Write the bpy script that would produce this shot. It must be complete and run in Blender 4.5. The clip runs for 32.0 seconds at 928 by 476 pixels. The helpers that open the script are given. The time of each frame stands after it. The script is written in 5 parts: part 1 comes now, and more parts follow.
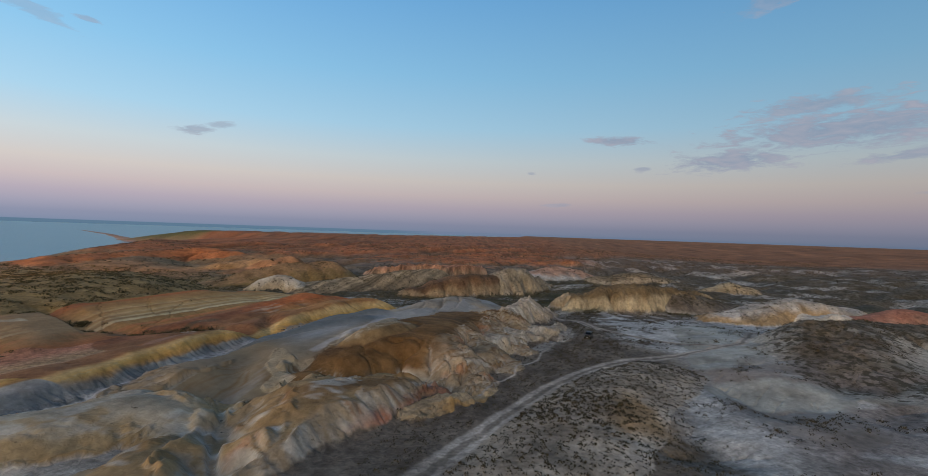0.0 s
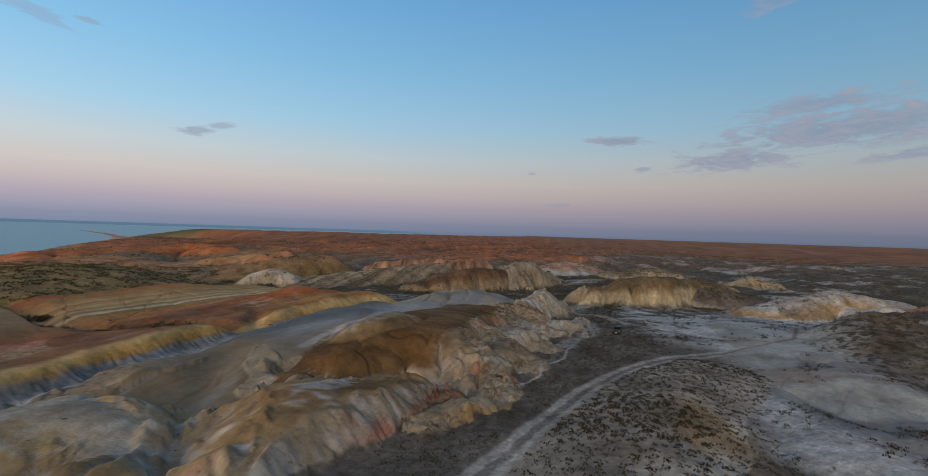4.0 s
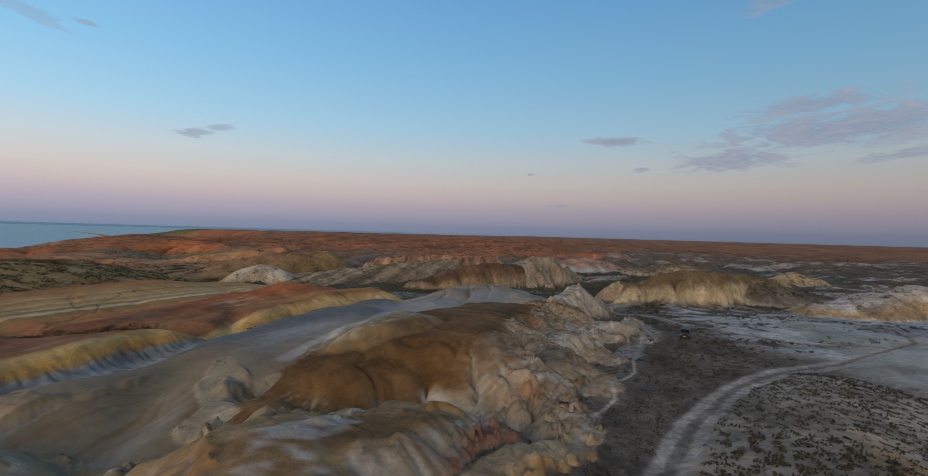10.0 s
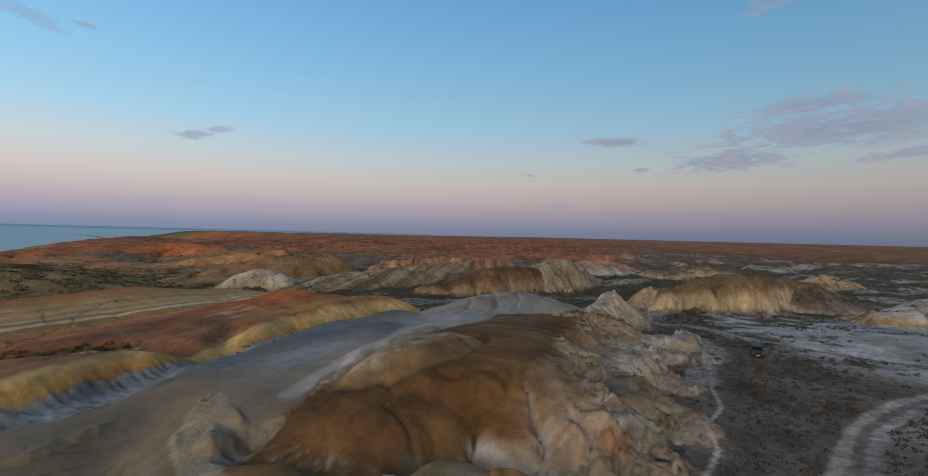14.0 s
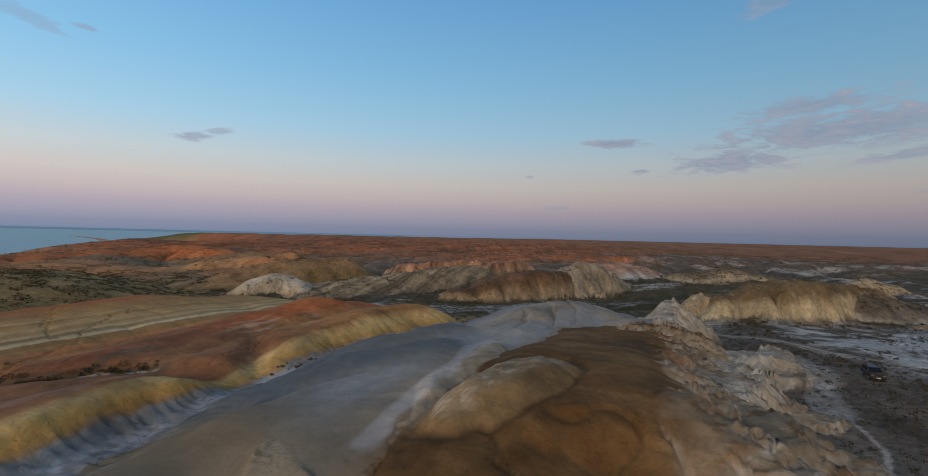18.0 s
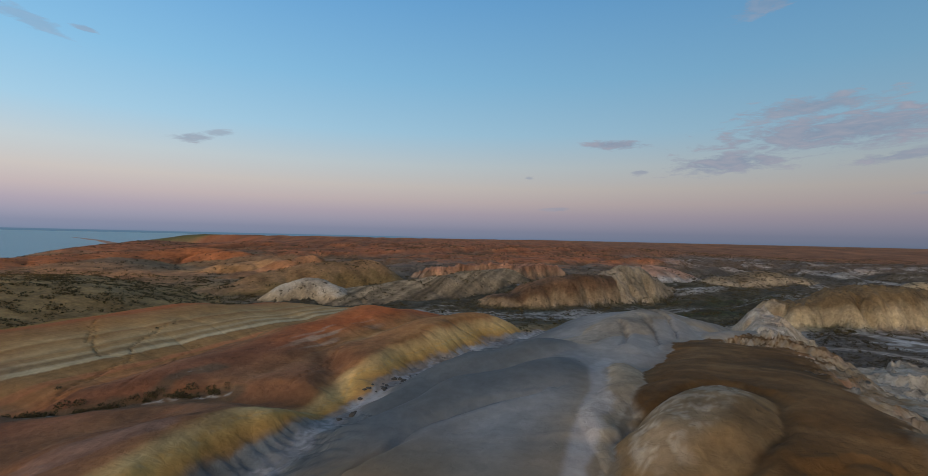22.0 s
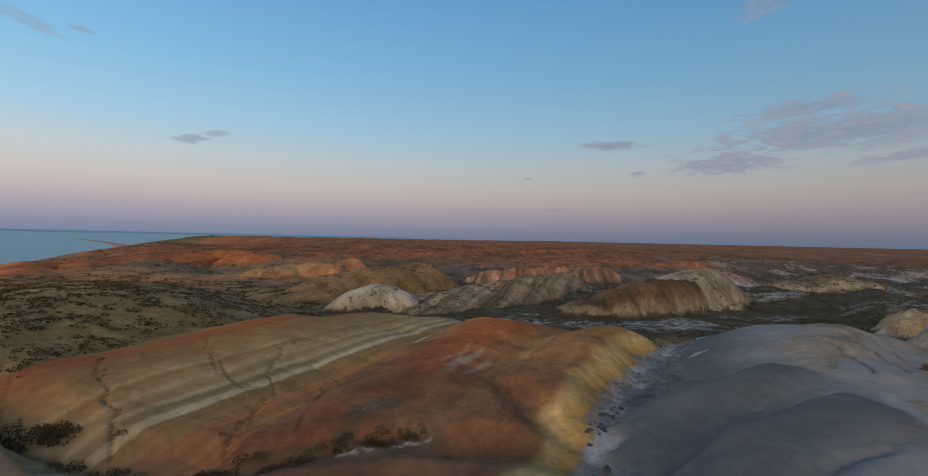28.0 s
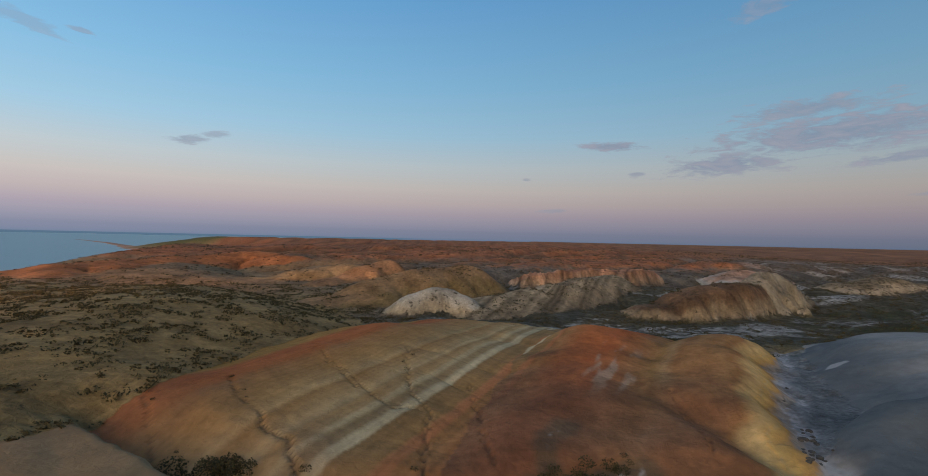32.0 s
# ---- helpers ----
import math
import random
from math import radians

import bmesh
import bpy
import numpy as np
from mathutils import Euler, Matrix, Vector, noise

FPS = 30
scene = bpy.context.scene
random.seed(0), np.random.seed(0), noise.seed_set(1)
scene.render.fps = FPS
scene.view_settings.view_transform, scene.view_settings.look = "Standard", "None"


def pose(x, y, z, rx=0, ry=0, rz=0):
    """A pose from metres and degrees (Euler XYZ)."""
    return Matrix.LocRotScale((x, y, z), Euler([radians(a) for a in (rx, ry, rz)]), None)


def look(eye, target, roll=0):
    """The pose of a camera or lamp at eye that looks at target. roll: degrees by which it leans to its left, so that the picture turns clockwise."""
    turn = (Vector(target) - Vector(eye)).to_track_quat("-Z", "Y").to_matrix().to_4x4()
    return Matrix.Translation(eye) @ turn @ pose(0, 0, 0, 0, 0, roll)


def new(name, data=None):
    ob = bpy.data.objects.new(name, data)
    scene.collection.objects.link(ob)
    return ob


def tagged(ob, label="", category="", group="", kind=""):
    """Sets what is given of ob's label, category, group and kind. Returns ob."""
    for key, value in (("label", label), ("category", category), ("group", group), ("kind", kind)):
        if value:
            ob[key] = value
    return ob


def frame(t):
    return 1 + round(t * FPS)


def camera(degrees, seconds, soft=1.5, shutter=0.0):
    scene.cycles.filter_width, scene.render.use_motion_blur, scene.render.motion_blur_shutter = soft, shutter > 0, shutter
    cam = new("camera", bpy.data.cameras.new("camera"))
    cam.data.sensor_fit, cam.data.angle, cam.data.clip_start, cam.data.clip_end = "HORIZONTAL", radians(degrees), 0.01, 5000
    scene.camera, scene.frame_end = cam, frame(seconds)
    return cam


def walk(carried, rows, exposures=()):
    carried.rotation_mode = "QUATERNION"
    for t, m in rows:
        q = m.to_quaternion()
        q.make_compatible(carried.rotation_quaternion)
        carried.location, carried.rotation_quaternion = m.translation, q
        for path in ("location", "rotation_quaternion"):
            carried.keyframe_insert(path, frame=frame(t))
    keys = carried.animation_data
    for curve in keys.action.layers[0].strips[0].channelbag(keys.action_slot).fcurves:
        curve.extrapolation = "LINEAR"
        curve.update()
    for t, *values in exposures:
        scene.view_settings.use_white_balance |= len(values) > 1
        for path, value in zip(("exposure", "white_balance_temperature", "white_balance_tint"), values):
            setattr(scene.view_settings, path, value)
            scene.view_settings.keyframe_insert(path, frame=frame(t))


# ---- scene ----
cam = camera(85.0, 32.0, soft=0.7)
METRES, EYE, TILT, LEAN, TURN = 150.0, 42.0, -0.6, -1.95, 0.0
ROWS = [
    (0.0, 0.0, 0.0, 0.0, 0.0, 0.0, -0.0),
    (0.5, -0.0018, 0.0137, -0.002, 0.01, 0.01, 0.02),
    (1.0, -0.0039, 0.0281, -0.0049, 0.02, 0.02, 0.03),
    (1.5, -0.0061, 0.0428, -0.0087, 0.02, 0.03, 0.04),
    (2.0, -0.0086, 0.0573, -0.0128, 0.03, 0.04, 0.04),
    (2.5, -0.011, 0.0723, -0.0169, 0.05, 0.04, 0.1),
    (3.0, -0.0136, 0.0872, -0.0214, 0.06, 0.04, 0.11),
    (3.5, -0.0162, 0.102, -0.0262, 0.06, 0.05, 0.11),
    (5.5, -0.0272, 0.1631, -0.0472, 0.06, 0.04, 0.19),
    (6.0, -0.0302, 0.1778, -0.0515, 0.05, 0.06, 0.19),
    (6.5, -0.0334, 0.1931, -0.0554, 0.06, 0.08, 0.21),
    (7.0, -0.0369, 0.2084, -0.0582, 0.03, 0.08, 0.2),
    (7.5, -0.0403, 0.2231, -0.0589, 0.01, 0.08, 0.23),
    (8.0, -0.0437, 0.2379, -0.0595, -0.01, 0.11, 0.24),
    (8.5, -0.0471, 0.2525, -0.0596, -0.03, 0.11, 0.28),
    (9.0, -0.0505, 0.2668, -0.0595, -0.03, 0.15, 0.3),
    (9.5, -0.0541, 0.2808, -0.0591, -0.04, 0.16, 0.32),
    (10.0, -0.0582, 0.2945, -0.0589, -0.04, 0.16, 0.34),
    (10.5, -0.0624, 0.3079, -0.0585, -0.03, 0.18, 0.37),
    (11.0, -0.0668, 0.3212, -0.0582, -0.05, 0.19, 0.36),
    (11.5, -0.0713, 0.3341, -0.0578, -0.05, 0.2, 0.4),
    (12.0, -0.076, 0.3469, -0.0576, -0.06, 0.22, 0.43),
    (12.5, -0.0811, 0.3594, -0.0574, -0.07, 0.24, 0.45),
    (13.0, -0.0863, 0.3716, -0.0573, -0.08, 0.24, 0.47),
    (13.5, -0.0917, 0.3835, -0.0572, -0.09, 0.26, 0.52),
    (15.5, -0.1172, 0.4284, -0.0558, -0.07, 0.31, 0.54),
    (16.0, -0.126, 0.4384, -0.0555, -0.08, 0.35, 0.55),
    (16.5, -0.1355, 0.4481, -0.0552, -0.07, 0.34, 0.55),
    (17.0, -0.1456, 0.4574, -0.0547, -0.07, 0.35, 0.57),
    (17.5, -0.1564, 0.4666, -0.0542, -0.09, 0.41, 0.57),
    (18.0, -0.1678, 0.4751, -0.0534, -0.1, 0.45, 0.58),
    (18.5, -0.1799, 0.4835, -0.0528, -0.11, 0.46, 0.59),
    (19.0, -0.1925, 0.4918, -0.0523, -0.11, 0.49, 0.58),
    (19.5, -0.205, 0.5, -0.0518, -0.11, 0.51, 0.59),
    (20.0, -0.2181, 0.5081, -0.0514, -0.12, 0.54, 0.64),
    (20.5, -0.2314, 0.5162, -0.0507, -0.13, 0.55, 0.63),
    (21.0, -0.2449, 0.5245, -0.0501, -0.15, 0.56, 0.66),
    (21.5, -0.2588, 0.5328, -0.0494, -0.15, 0.57, 0.63),
    (22.0, -0.2729, 0.5408, -0.0488, -0.16, 0.58, 0.64),
    (22.5, -0.2872, 0.5487, -0.048, -0.17, 0.6, 0.66),
    (23.0, -0.3019, 0.5568, -0.0471, -0.18, 0.6, 0.65),
    (23.5, -0.3167, 0.5645, -0.0465, -0.18, 0.59, 0.62),
    (24.0, -0.3316, 0.5725, -0.0455, -0.19, 0.59, 0.62),
    (24.5, -0.3469, 0.5802, -0.0449, -0.2, 0.61, 0.64),
    (25.0, -0.3622, 0.5878, -0.0444, -0.22, 0.62, 0.64),
    (25.5, -0.3781, 0.5955, -0.0438, -0.22, 0.62, 0.63),
    (27.5, -0.4421, 0.6238, -0.0418, -0.32, 0.66, 0.68),
    (28.0, -0.4587, 0.6307, -0.0413, -0.34, 0.68, 0.68),
    (28.5, -0.4755, 0.6375, -0.0407, -0.36, 0.69, 0.68),
    (29.0, -0.4923, 0.6436, -0.0403, -0.37, 0.73, 0.69),
    (29.5, -0.5094, 0.6496, -0.0398, -0.4, 0.73, 0.7),
    (30.0, -0.5266, 0.6554, -0.0395, -0.41, 0.75, 0.67),
    (30.5, -0.5439, 0.6611, -0.0389, -0.42, 0.76, 0.65),
    (31.0, -0.5612, 0.6668, -0.0383, -0.42, 0.77, 0.66),
    (31.5, -0.5783, 0.6723, -0.0377, -0.43, 0.77, 0.66),
    (32.0, -0.5953, 0.6778, -0.0373, -0.45, 0.77, 0.68),
]
walk(cam, [(t, pose(0, 0, EYE, TILT, LEAN, TURN) @ pose(METRES * x, METRES * y, METRES * z, 90 + pitch, roll, yaw)) for t, x, y, z, yaw, pitch, roll in ROWS],
     ((0.0, 0.05), (2.1, 0.04), (2.9, -0.03), (6.0, -0.02), (13.0, 0.0), (20.0, -0.06), (32.0, -0.11)))

# ---- sky and light: dusk, the sun just above the horizon behind the camera ----
SUN_FROM = (-0.30, -0.954)      # compass direction in which the sun stands
SUN_HIGH = 3.2                  # degrees
SKY_STRENGTH = 1.0
GLOW = 4.3                     # the sunset side of the sky against the far side


def lin(r, g, b):
    """Linear colour from display values of 0 to 255."""
    return tuple((c / 255 / 12.92) if c / 255 <= 0.04045 else ((c / 255 + 0.055) / 1.055) ** 2.4 for c in (r, g, b))


def ramp(nt, stops, mode="LINEAR"):
    node = nt.nodes.new("ShaderNodeValToRGB")
    node.color_ramp.interpolation = mode
    el = node.color_ramp.elements
    while len(el) < len(stops):
        el.new(0.5)
    for e, (at, col) in zip(el, stops):
        e.position, e.color = at, (*col, 1)
    return node


def mth(nt, op, a, b=None, c=None, clamp=False):
    node = nt.nodes.new("ShaderNodeMath")
    node.operation, node.use_clamp = op, clamp
    for k, v in enumerate((a, b, c)):
        if v is None:
            continue
        if isinstance(v, (int, float)):
            node.inputs[k].default_value = v
        else:
            nt.links.new(v, node.inputs[k])
    return node.outputs[0]


def mixc(nt, fac, a, b, blend="MIX"):
    node = nt.nodes.new("ShaderNodeMix")
    node.data_type, node.blend_type = "RGBA", blend
    for sock, v in ((node.inputs[0], fac), (node.inputs[6], a), (node.inputs[7], b)):
        if isinstance(v, (int, float)):
            sock.default_value = v
        elif isinstance(v, tuple):
            sock.default_value = (*v, 1) if len(v) == 3 else v
        else:
            nt.links.new(v, sock)
    return node.outputs[2]


def noise_node(nt, vec, scale, detail=4.0, rough=0.55, dist=0.0):
    node = nt.nodes.new("ShaderNodeTexNoise")
    node.inputs["Scale"].default_value, node.inputs["Detail"].default_value = scale, detail
    node.inputs["Roughness"].default_value, node.inputs["Distortion"].default_value = rough, dist
    if vec is not None:
        nt.links.new(vec, node.inputs["Vector"])
    return node


def make_world():
    w = bpy.data.worlds.new("dusk_sky")
    scene.world = w
    w.use_nodes = True
    nt = w.node_tree
    nt.nodes.clear()
    out = nt.nodes.new("ShaderNodeOutputWorld")
    bg = nt.nodes.new("ShaderNodeBackground")
    bg.inputs[1].default_value = SKY_STRENGTH
    nt.links.new(bg.outputs[0], out.inputs[0])
    co = nt.nodes.new("ShaderNodeTexCoord")
    sep = nt.nodes.new("ShaderNodeSeparateXYZ")
    nt.links.new(co.outputs["Generated"], sep.inputs[0])
    X, Y, Z = sep.outputs
    # elevation in degrees over 90
    el = mth(nt, "DIVIDE", mth(nt, "ARCSINE", Z), math.pi / 2)
    up = mth(nt, "MAXIMUM", el, 0.0)
    sq = mth(nt, "POWER", up, 0.5)          # stretches the low sky
    deg = lambda d: (d / 90.0) ** 0.5
    anti = ramp(nt, [(0.0, lin(112, 127, 152)), (deg(0.8), lin(130, 135, 157)), (deg(1.6), lin(149, 147, 165)),
                     (deg(2.7), lin(168, 158, 170)), (deg(4.0), lin(187, 174, 175)), (deg(5.6), lin(195, 188, 184)), (deg(8.0), lin(186, 197, 202)),
                     (deg(11.5), lin(158, 196, 219)), (deg(17), lin(132, 184, 219)), (deg(25), lin(106, 164, 212)), (deg(48), lin(52, 84, 122)), (1.0, lin(38, 60, 92))])
    nt.links.new(sq, anti.inputs[0])
    glow = ramp(nt, [(0.0, lin(255, 180, 108)), (deg(3), lin(255, 195, 128)), (deg(8), lin(247, 204, 150)), (deg(16), lin(222, 196, 150)),
                     (deg(30), lin(150, 156, 165)), (deg(55), lin(64, 80, 104)), (1.0, lin(38, 60, 92))])
    nt.links.new(sq, glow.inputs[0])
    # share of the sunset side by compass direction
    side = mth(nt, "MULTIPLY_ADD", X, SUN_FROM[0], mth(nt, "MULTIPLY", Y, SUN_FROM[1]))
    side = mth(nt, "MULTIPLY_ADD", side, 1.25, -0.15, clamp=True)
    warm = nt.nodes.new("ShaderNodeVectorMath")
    warm.operation = "SCALE"
    warm.inputs["Scale"].default_value = GLOW
    nt.links.new(glow.outputs[0], warm.inputs[0])
    sky = mixc(nt, side, anti.outputs[0], warm.outputs[0])
    # the sky is a little lighter towards the left of the walk than to its right
    lr = nt.nodes.new("ShaderNodeVectorMath")
    lr.operation = "SCALE"
    nt.links.new(sky, lr.inputs[0])
    nt.links.new(mth(nt, "MULTIPLY_ADD", X, -0.30, 0.97), lr.inputs["Scale"])
    sky = lr.outputs[0]
    # streaks of thin cloud, each at its own bearing and height over the horizon
    az = mth(nt, "MULTIPLY", mth(nt, "ARCTAN2", X, Y), 180 / math.pi)
    eld = mth(nt, "MULTIPLY", el, 90.0)
    comb = nt.nodes.new("ShaderNodeCombineXYZ")
    nt.links.new(az, comb.inputs[0])
    nt.links.new(mth(nt, "MULTIPLY", eld, 4.0), comb.inputs[1])
    big = noise_node(nt, comb.outputs[0], 0.35, 5.0, 0.6, 0.6)
    fine = noise_node(nt, comb.outputs[0], 1.3, 4.0, 0.6, 0.3)
    field = mth(nt, "MULTIPLY_ADD", fine.outputs[0], 0.28, mth(nt, "MULTIPLY", big.outputs[0], 0.97))
    total = None
    for bearing, height, wide, tall, slope, dense in CLOUDS:
        da = mth(nt, "ADD", az, -bearing)
        dh = mth(nt, "SUBTRACT", mth(nt, "ADD", eld, -height), mth(nt, "MULTIPLY", da, slope))
        q = mth(nt, "ADD", mth(nt, "POWER", mth(nt, "ABSOLUTE", mth(nt, "DIVIDE", da, wide)), 2.0),
                mth(nt, "POWER", mth(nt, "ABSOLUTE", mth(nt, "DIVIDE", dh, tall)), 2.0))
        m = mth(nt, "SUBTRACT", 1.0, mth(nt, "SQRT", q))
        m = mth(nt, "ADD", m, mth(nt, "MULTIPLY_ADD", field, 3.0, -1.82))
        m = mth(nt, "MULTIPLY", mth(nt, "MULTIPLY", m, 1.7, clamp=True), dense)
        total = m if total is None else mth(nt, "MAXIMUM", total, m)
    tint = mixc(nt, mth(nt, "MULTIPLY_ADD", big.outputs[0], 2.2, -0.85, clamp=True), lin(133, 147, 169), lin(172, 167, 178))
    sky = mixc(nt, total, sky, tint)
    # under the horizon to the west the open sea goes on, darker towards the far distance
    west = mth(nt, "MULTIPLY", mth(nt, "ADD", az, 3.0), -0.2, clamp=True)
    below = mth(nt, "MULTIPLY", mth(nt, "MULTIPLY_ADD", el, -90.0, 0.02), 30.0, clamp=True)
    sky = mixc(nt, mth(nt, "MULTIPLY", mth(nt, "MULTIPLY", below, west), mth(nt, "LESS_THAN", el, 0.001)), sky, lin(92, 119, 142))
    nt.links.new(sky, bg.inputs[0])


# bearing, height over the horizon, half width, half height (degrees), slope, density
CLOUDS = [(-28.1, 9.3, 1.9, 0.5, 0.06, 0.6), (-25.9, 10.0, 1.4, 0.35, 0.06, 0.5), (16.7, 10.35, 3.2, 0.5, -0.02, 0.85), (19.2, 7.4, 1.0, 0.32, 0.05, 0.65),
          (27.6, 8.1, 5.6, 1.2, 0.05, 0.85), (37.0, 10.5, 11.5, 1.9, 0.045, 0.85), (34.4, 12.8, 6.0, 1.0, 0.05, 0.75), (42.0, 8.0, 4.5, 0.6, 0.09, 0.75),
          (10.5, 3.4, 1.7, 0.22, 0.03, 0.5), (7.3, 6.8, 0.7, 0.2, 0.03, 0.5), (30.6, 22.3, 3.5, 0.9, 0.1, 0.45), (-41.0, 17.4, 3.0, 0.7, -0.25, 0.35), (-37.0, 17.5, 0.9, 0.3, -0.1, 0.5),
          (44.0, 4.8, 2.5, 0.3, 0.1, 0.4)]
make_world()

sun = bpy.data.lights.new("evening_sun", "SUN")
sun.energy, sun.angle, sun.color = 3.0, radians(0.53), (1.0, 0.52, 0.30)
sun_ob = new("evening_sun", sun)
_e = radians(SUN_HIGH)
sun_ob.matrix_world = look((0, 0, 0), (-SUN_FROM[0] * math.cos(_e), -SUN_FROM[1] * math.cos(_e), -math.sin(_e)))

# ---- the lie of the land ----
_perm = np.random.RandomState(7).permutation(512)
_perm = np.concatenate([_perm, _perm])
_ang = np.random.RandomState(8).rand(512) * 2 * np.pi
_gx, _gy = np.cos(_ang), np.sin(_ang)


def perlin(x, y, seed=0):
    """Smooth noise of about -0.7 to 0.7 over arrays."""
    x, y = np.asarray(x, float) + seed * 17.31, np.asarray(y, float) + seed * 9.17
    xi, yi = np.floor(x).astype(np.int64), np.floor(y).astype(np.int64)
    xf, yf = x - xi, y - yi
    xi, yi = xi & 511, yi & 511
    x1, y1 = (xi + 1) & 511, (yi + 1) & 511

    def corner(a, b, dx, dy):
        h = _perm[_perm[a] + b]
        return _gx[h] * dx + _gy[h] * dy
    u, v = xf * xf * xf * (xf * (xf * 6 - 15) + 10), yf * yf * yf * (yf * (yf * 6 - 15) + 10)
    a = corner(xi, yi, xf, yf) * (1 - u) + corner(x1, yi, xf - 1, yf) * u
    b = corner(xi, y1, xf, yf - 1) * (1 - u) + corner(x1, y1, xf - 1, yf - 1) * u
    return a * (1 - v) + b * v


def fbm(x, y, octaves=4, gain=0.5, seed=0):
    out, amp, f = 0.0, 1.0, 1.0
    for k in range(octaves):
        out = out + amp * perlin(x * f, y * f, seed + k)
        amp, f = amp * gain, f * 2.03
    return out


def crease(x, y, seed=0, sharp=3.0):
    """1 along a net of thin lines, falling to 0 between them."""
    return np.clip(1 - np.abs(perlin(x, y, seed)) * 2.2, 0, 1) ** sharp


def step01(a, b, v):
    t = np.clip((v - a) / (b - a), 0, 1)
    return t * t * (3 - 2 * t)


def along(X, Y, pts):
    """Distance to a line of points, side (-1 left of it, 1 right), way along it, and the third value of the points there."""
    best = np.full(X.shape, 1e9)
    side, way, val = np.zeros(X.shape), np.zeros(X.shape), np.zeros(X.shape)
    run = 0.0
    for (ax, ay, az), (bx, by, bz) in zip(pts[:-1], pts[1:]):
        dx, dy = bx - ax, by - ay
        ln = math.hypot(dx, dy)
        f = ((X - ax) * dx + (Y - ay) * dy) / ln ** 2
        t = np.clip(f, 0, 1)
        px, py = X - ax - t * dx, Y - ay - t * dy
        d = np.hypot(px, py)
        m = d < best
        best = np.where(m, d, best)
        side = np.where(m, (px * dy - py * dx) / ln / np.maximum(d, 1e-6), side)
        way = np.where(m, run + t * ln, way)
        s = t * t * (3 - 2 * t)
        val = np.where(m, az + (bz - az) * s, val)
        run += ln
    return best, side, way, val


HILLS = []


def hill(name, label, pts, wl, wr, foot=9.0, p=2.0, q=1.0, lobes=0.0, size=8.0, soft=0.7, top=None, flank=None, base=None, colour=None):
    """A hill along a crest line of (x, y, height): wl, wr its half widths left and right of the line, foot its lowest level, p and q the
    slope's bulge, lobes and size the buttresses that rain has cut into it."""
    HILLS.append(dict(name=name, label=label, pts=pts, wl=wl, wr=wr, foot=foot, p=p, q=q, lobes=lobes, size=size, soft=soft,
                      top=top, flank=flank, base=base, colour=colour))


STRIKE = math.radians(27.4)
CS, SN = math.cos(STRIKE), math.sin(STRIKE)


def strata(x, y):
    """Across and along the beds of the tilted rock."""
    return x * CS - y * SN, x * SN + y * CS


COAST = [(-420, -900, 0), (-380, 0, 0), (-345, 250, 0), (-326, 338, 0), (-390, 470, 0), (-500, 680, 0), (-580, 835, 0), (-650, 1000, 0), (-765, 1115, 0),
         (-780, 1230, 0), (-620, 1430, 0), (-300, 1700, 0), (150, 2600, 0), (500, 5200, 0)]
SPIT = [(-655, 1020, 60), (-780, 1180, 52), (-917, 1350, 44), (-1269, 1746, 42), (-1775, 2269, 46), (-2453, 2904, 48)]


def inland(X, Y):
    """Metres from the coast, positive on land."""
    d, side, _, _ = along(X, Y, COAST)
    return d * np.sign(side)


def ground(X, Y):
    """The land without its hills."""
    z = 11.0 + 0.9 * fbm(X / 60, Y / 60, 3, seed=11)
    z = z + 1.6 * step01(10, 40, X) * step01(200, 150, Y)
    # the plateau: its edge runs in spurs and gullies
    edge = 352 + 0.30 * np.clip(X - 20, 0, 400) + 18 * perlin(X / 90, Y / 120, 21) - 0.25 * np.clip(-150 - X, 0, 200)
    rise = Y - edge + 30 * perlin((X * 0.8 + Y * 0.6) / 70, (Y * 0.8 - X * 0.6) / 260, 23)
    zp = 9.5 + 9.0 * step01(-50, 110, rise) + 6.5 * step01(40, 300, rise) + 4.0 * step01(200, 1000, rise)
    right = step01(30, 260, X - 0.15 * Y)
    zr = 12 + 4 * step01(330, 620, Y) + 12 * step01(520, 1700, Y)
    zz = zp * (1 - right) + zr * right
    z = z - 11 + np.maximum(zz, 11)
    z = z + (step01(300, 420, Y) * step01(2500, 900, Y)) * (1.8 * perlin(X / 80, Y / 120, 31) + 0.6 * perlin(X / 30, Y / 40, 32))
    # unseen rise added behind the start to keep the low sun off the near hills
    z = z + 49.0 * step01(-60, -330, Y)
    # broken clay between the near hills
    z = z - 0.8 * step01(-46, -60, strata(X, Y)[0]) * step01(225, 205, Y) * step01(-240, -200, strata(X, Y)[0])
    z = z - 2.8 * step01(206, 236, Y) * step01(340, 290, Y) * step01(75, 35, X) * step01(-260, -200, X)
    c = inland(X, Y)
    return shore(z, X, Y, c)


def shore(z, X, Y, c):
    """Lowers the land to the sea: a cliff in the south, a longer slope in the north."""
    c = c + 6 * perlin(X / 25, Y / 25, 42)
    lift = 0.5 - 0.42 * step01(470, 620, Y) * step01(1130, 1080, Y) - 0.3 * step01(1080, 1130, Y)
    z = np.minimum(z, 2.5 + lift * np.clip(c, 0, 17) + np.minimum(lift, 0.5 - 0.27 * step01(120, 230, Y)) * np.maximum(c - 17, 0))
    z = -4 + (z + 4) * step01(-14, 6, c)
    return z


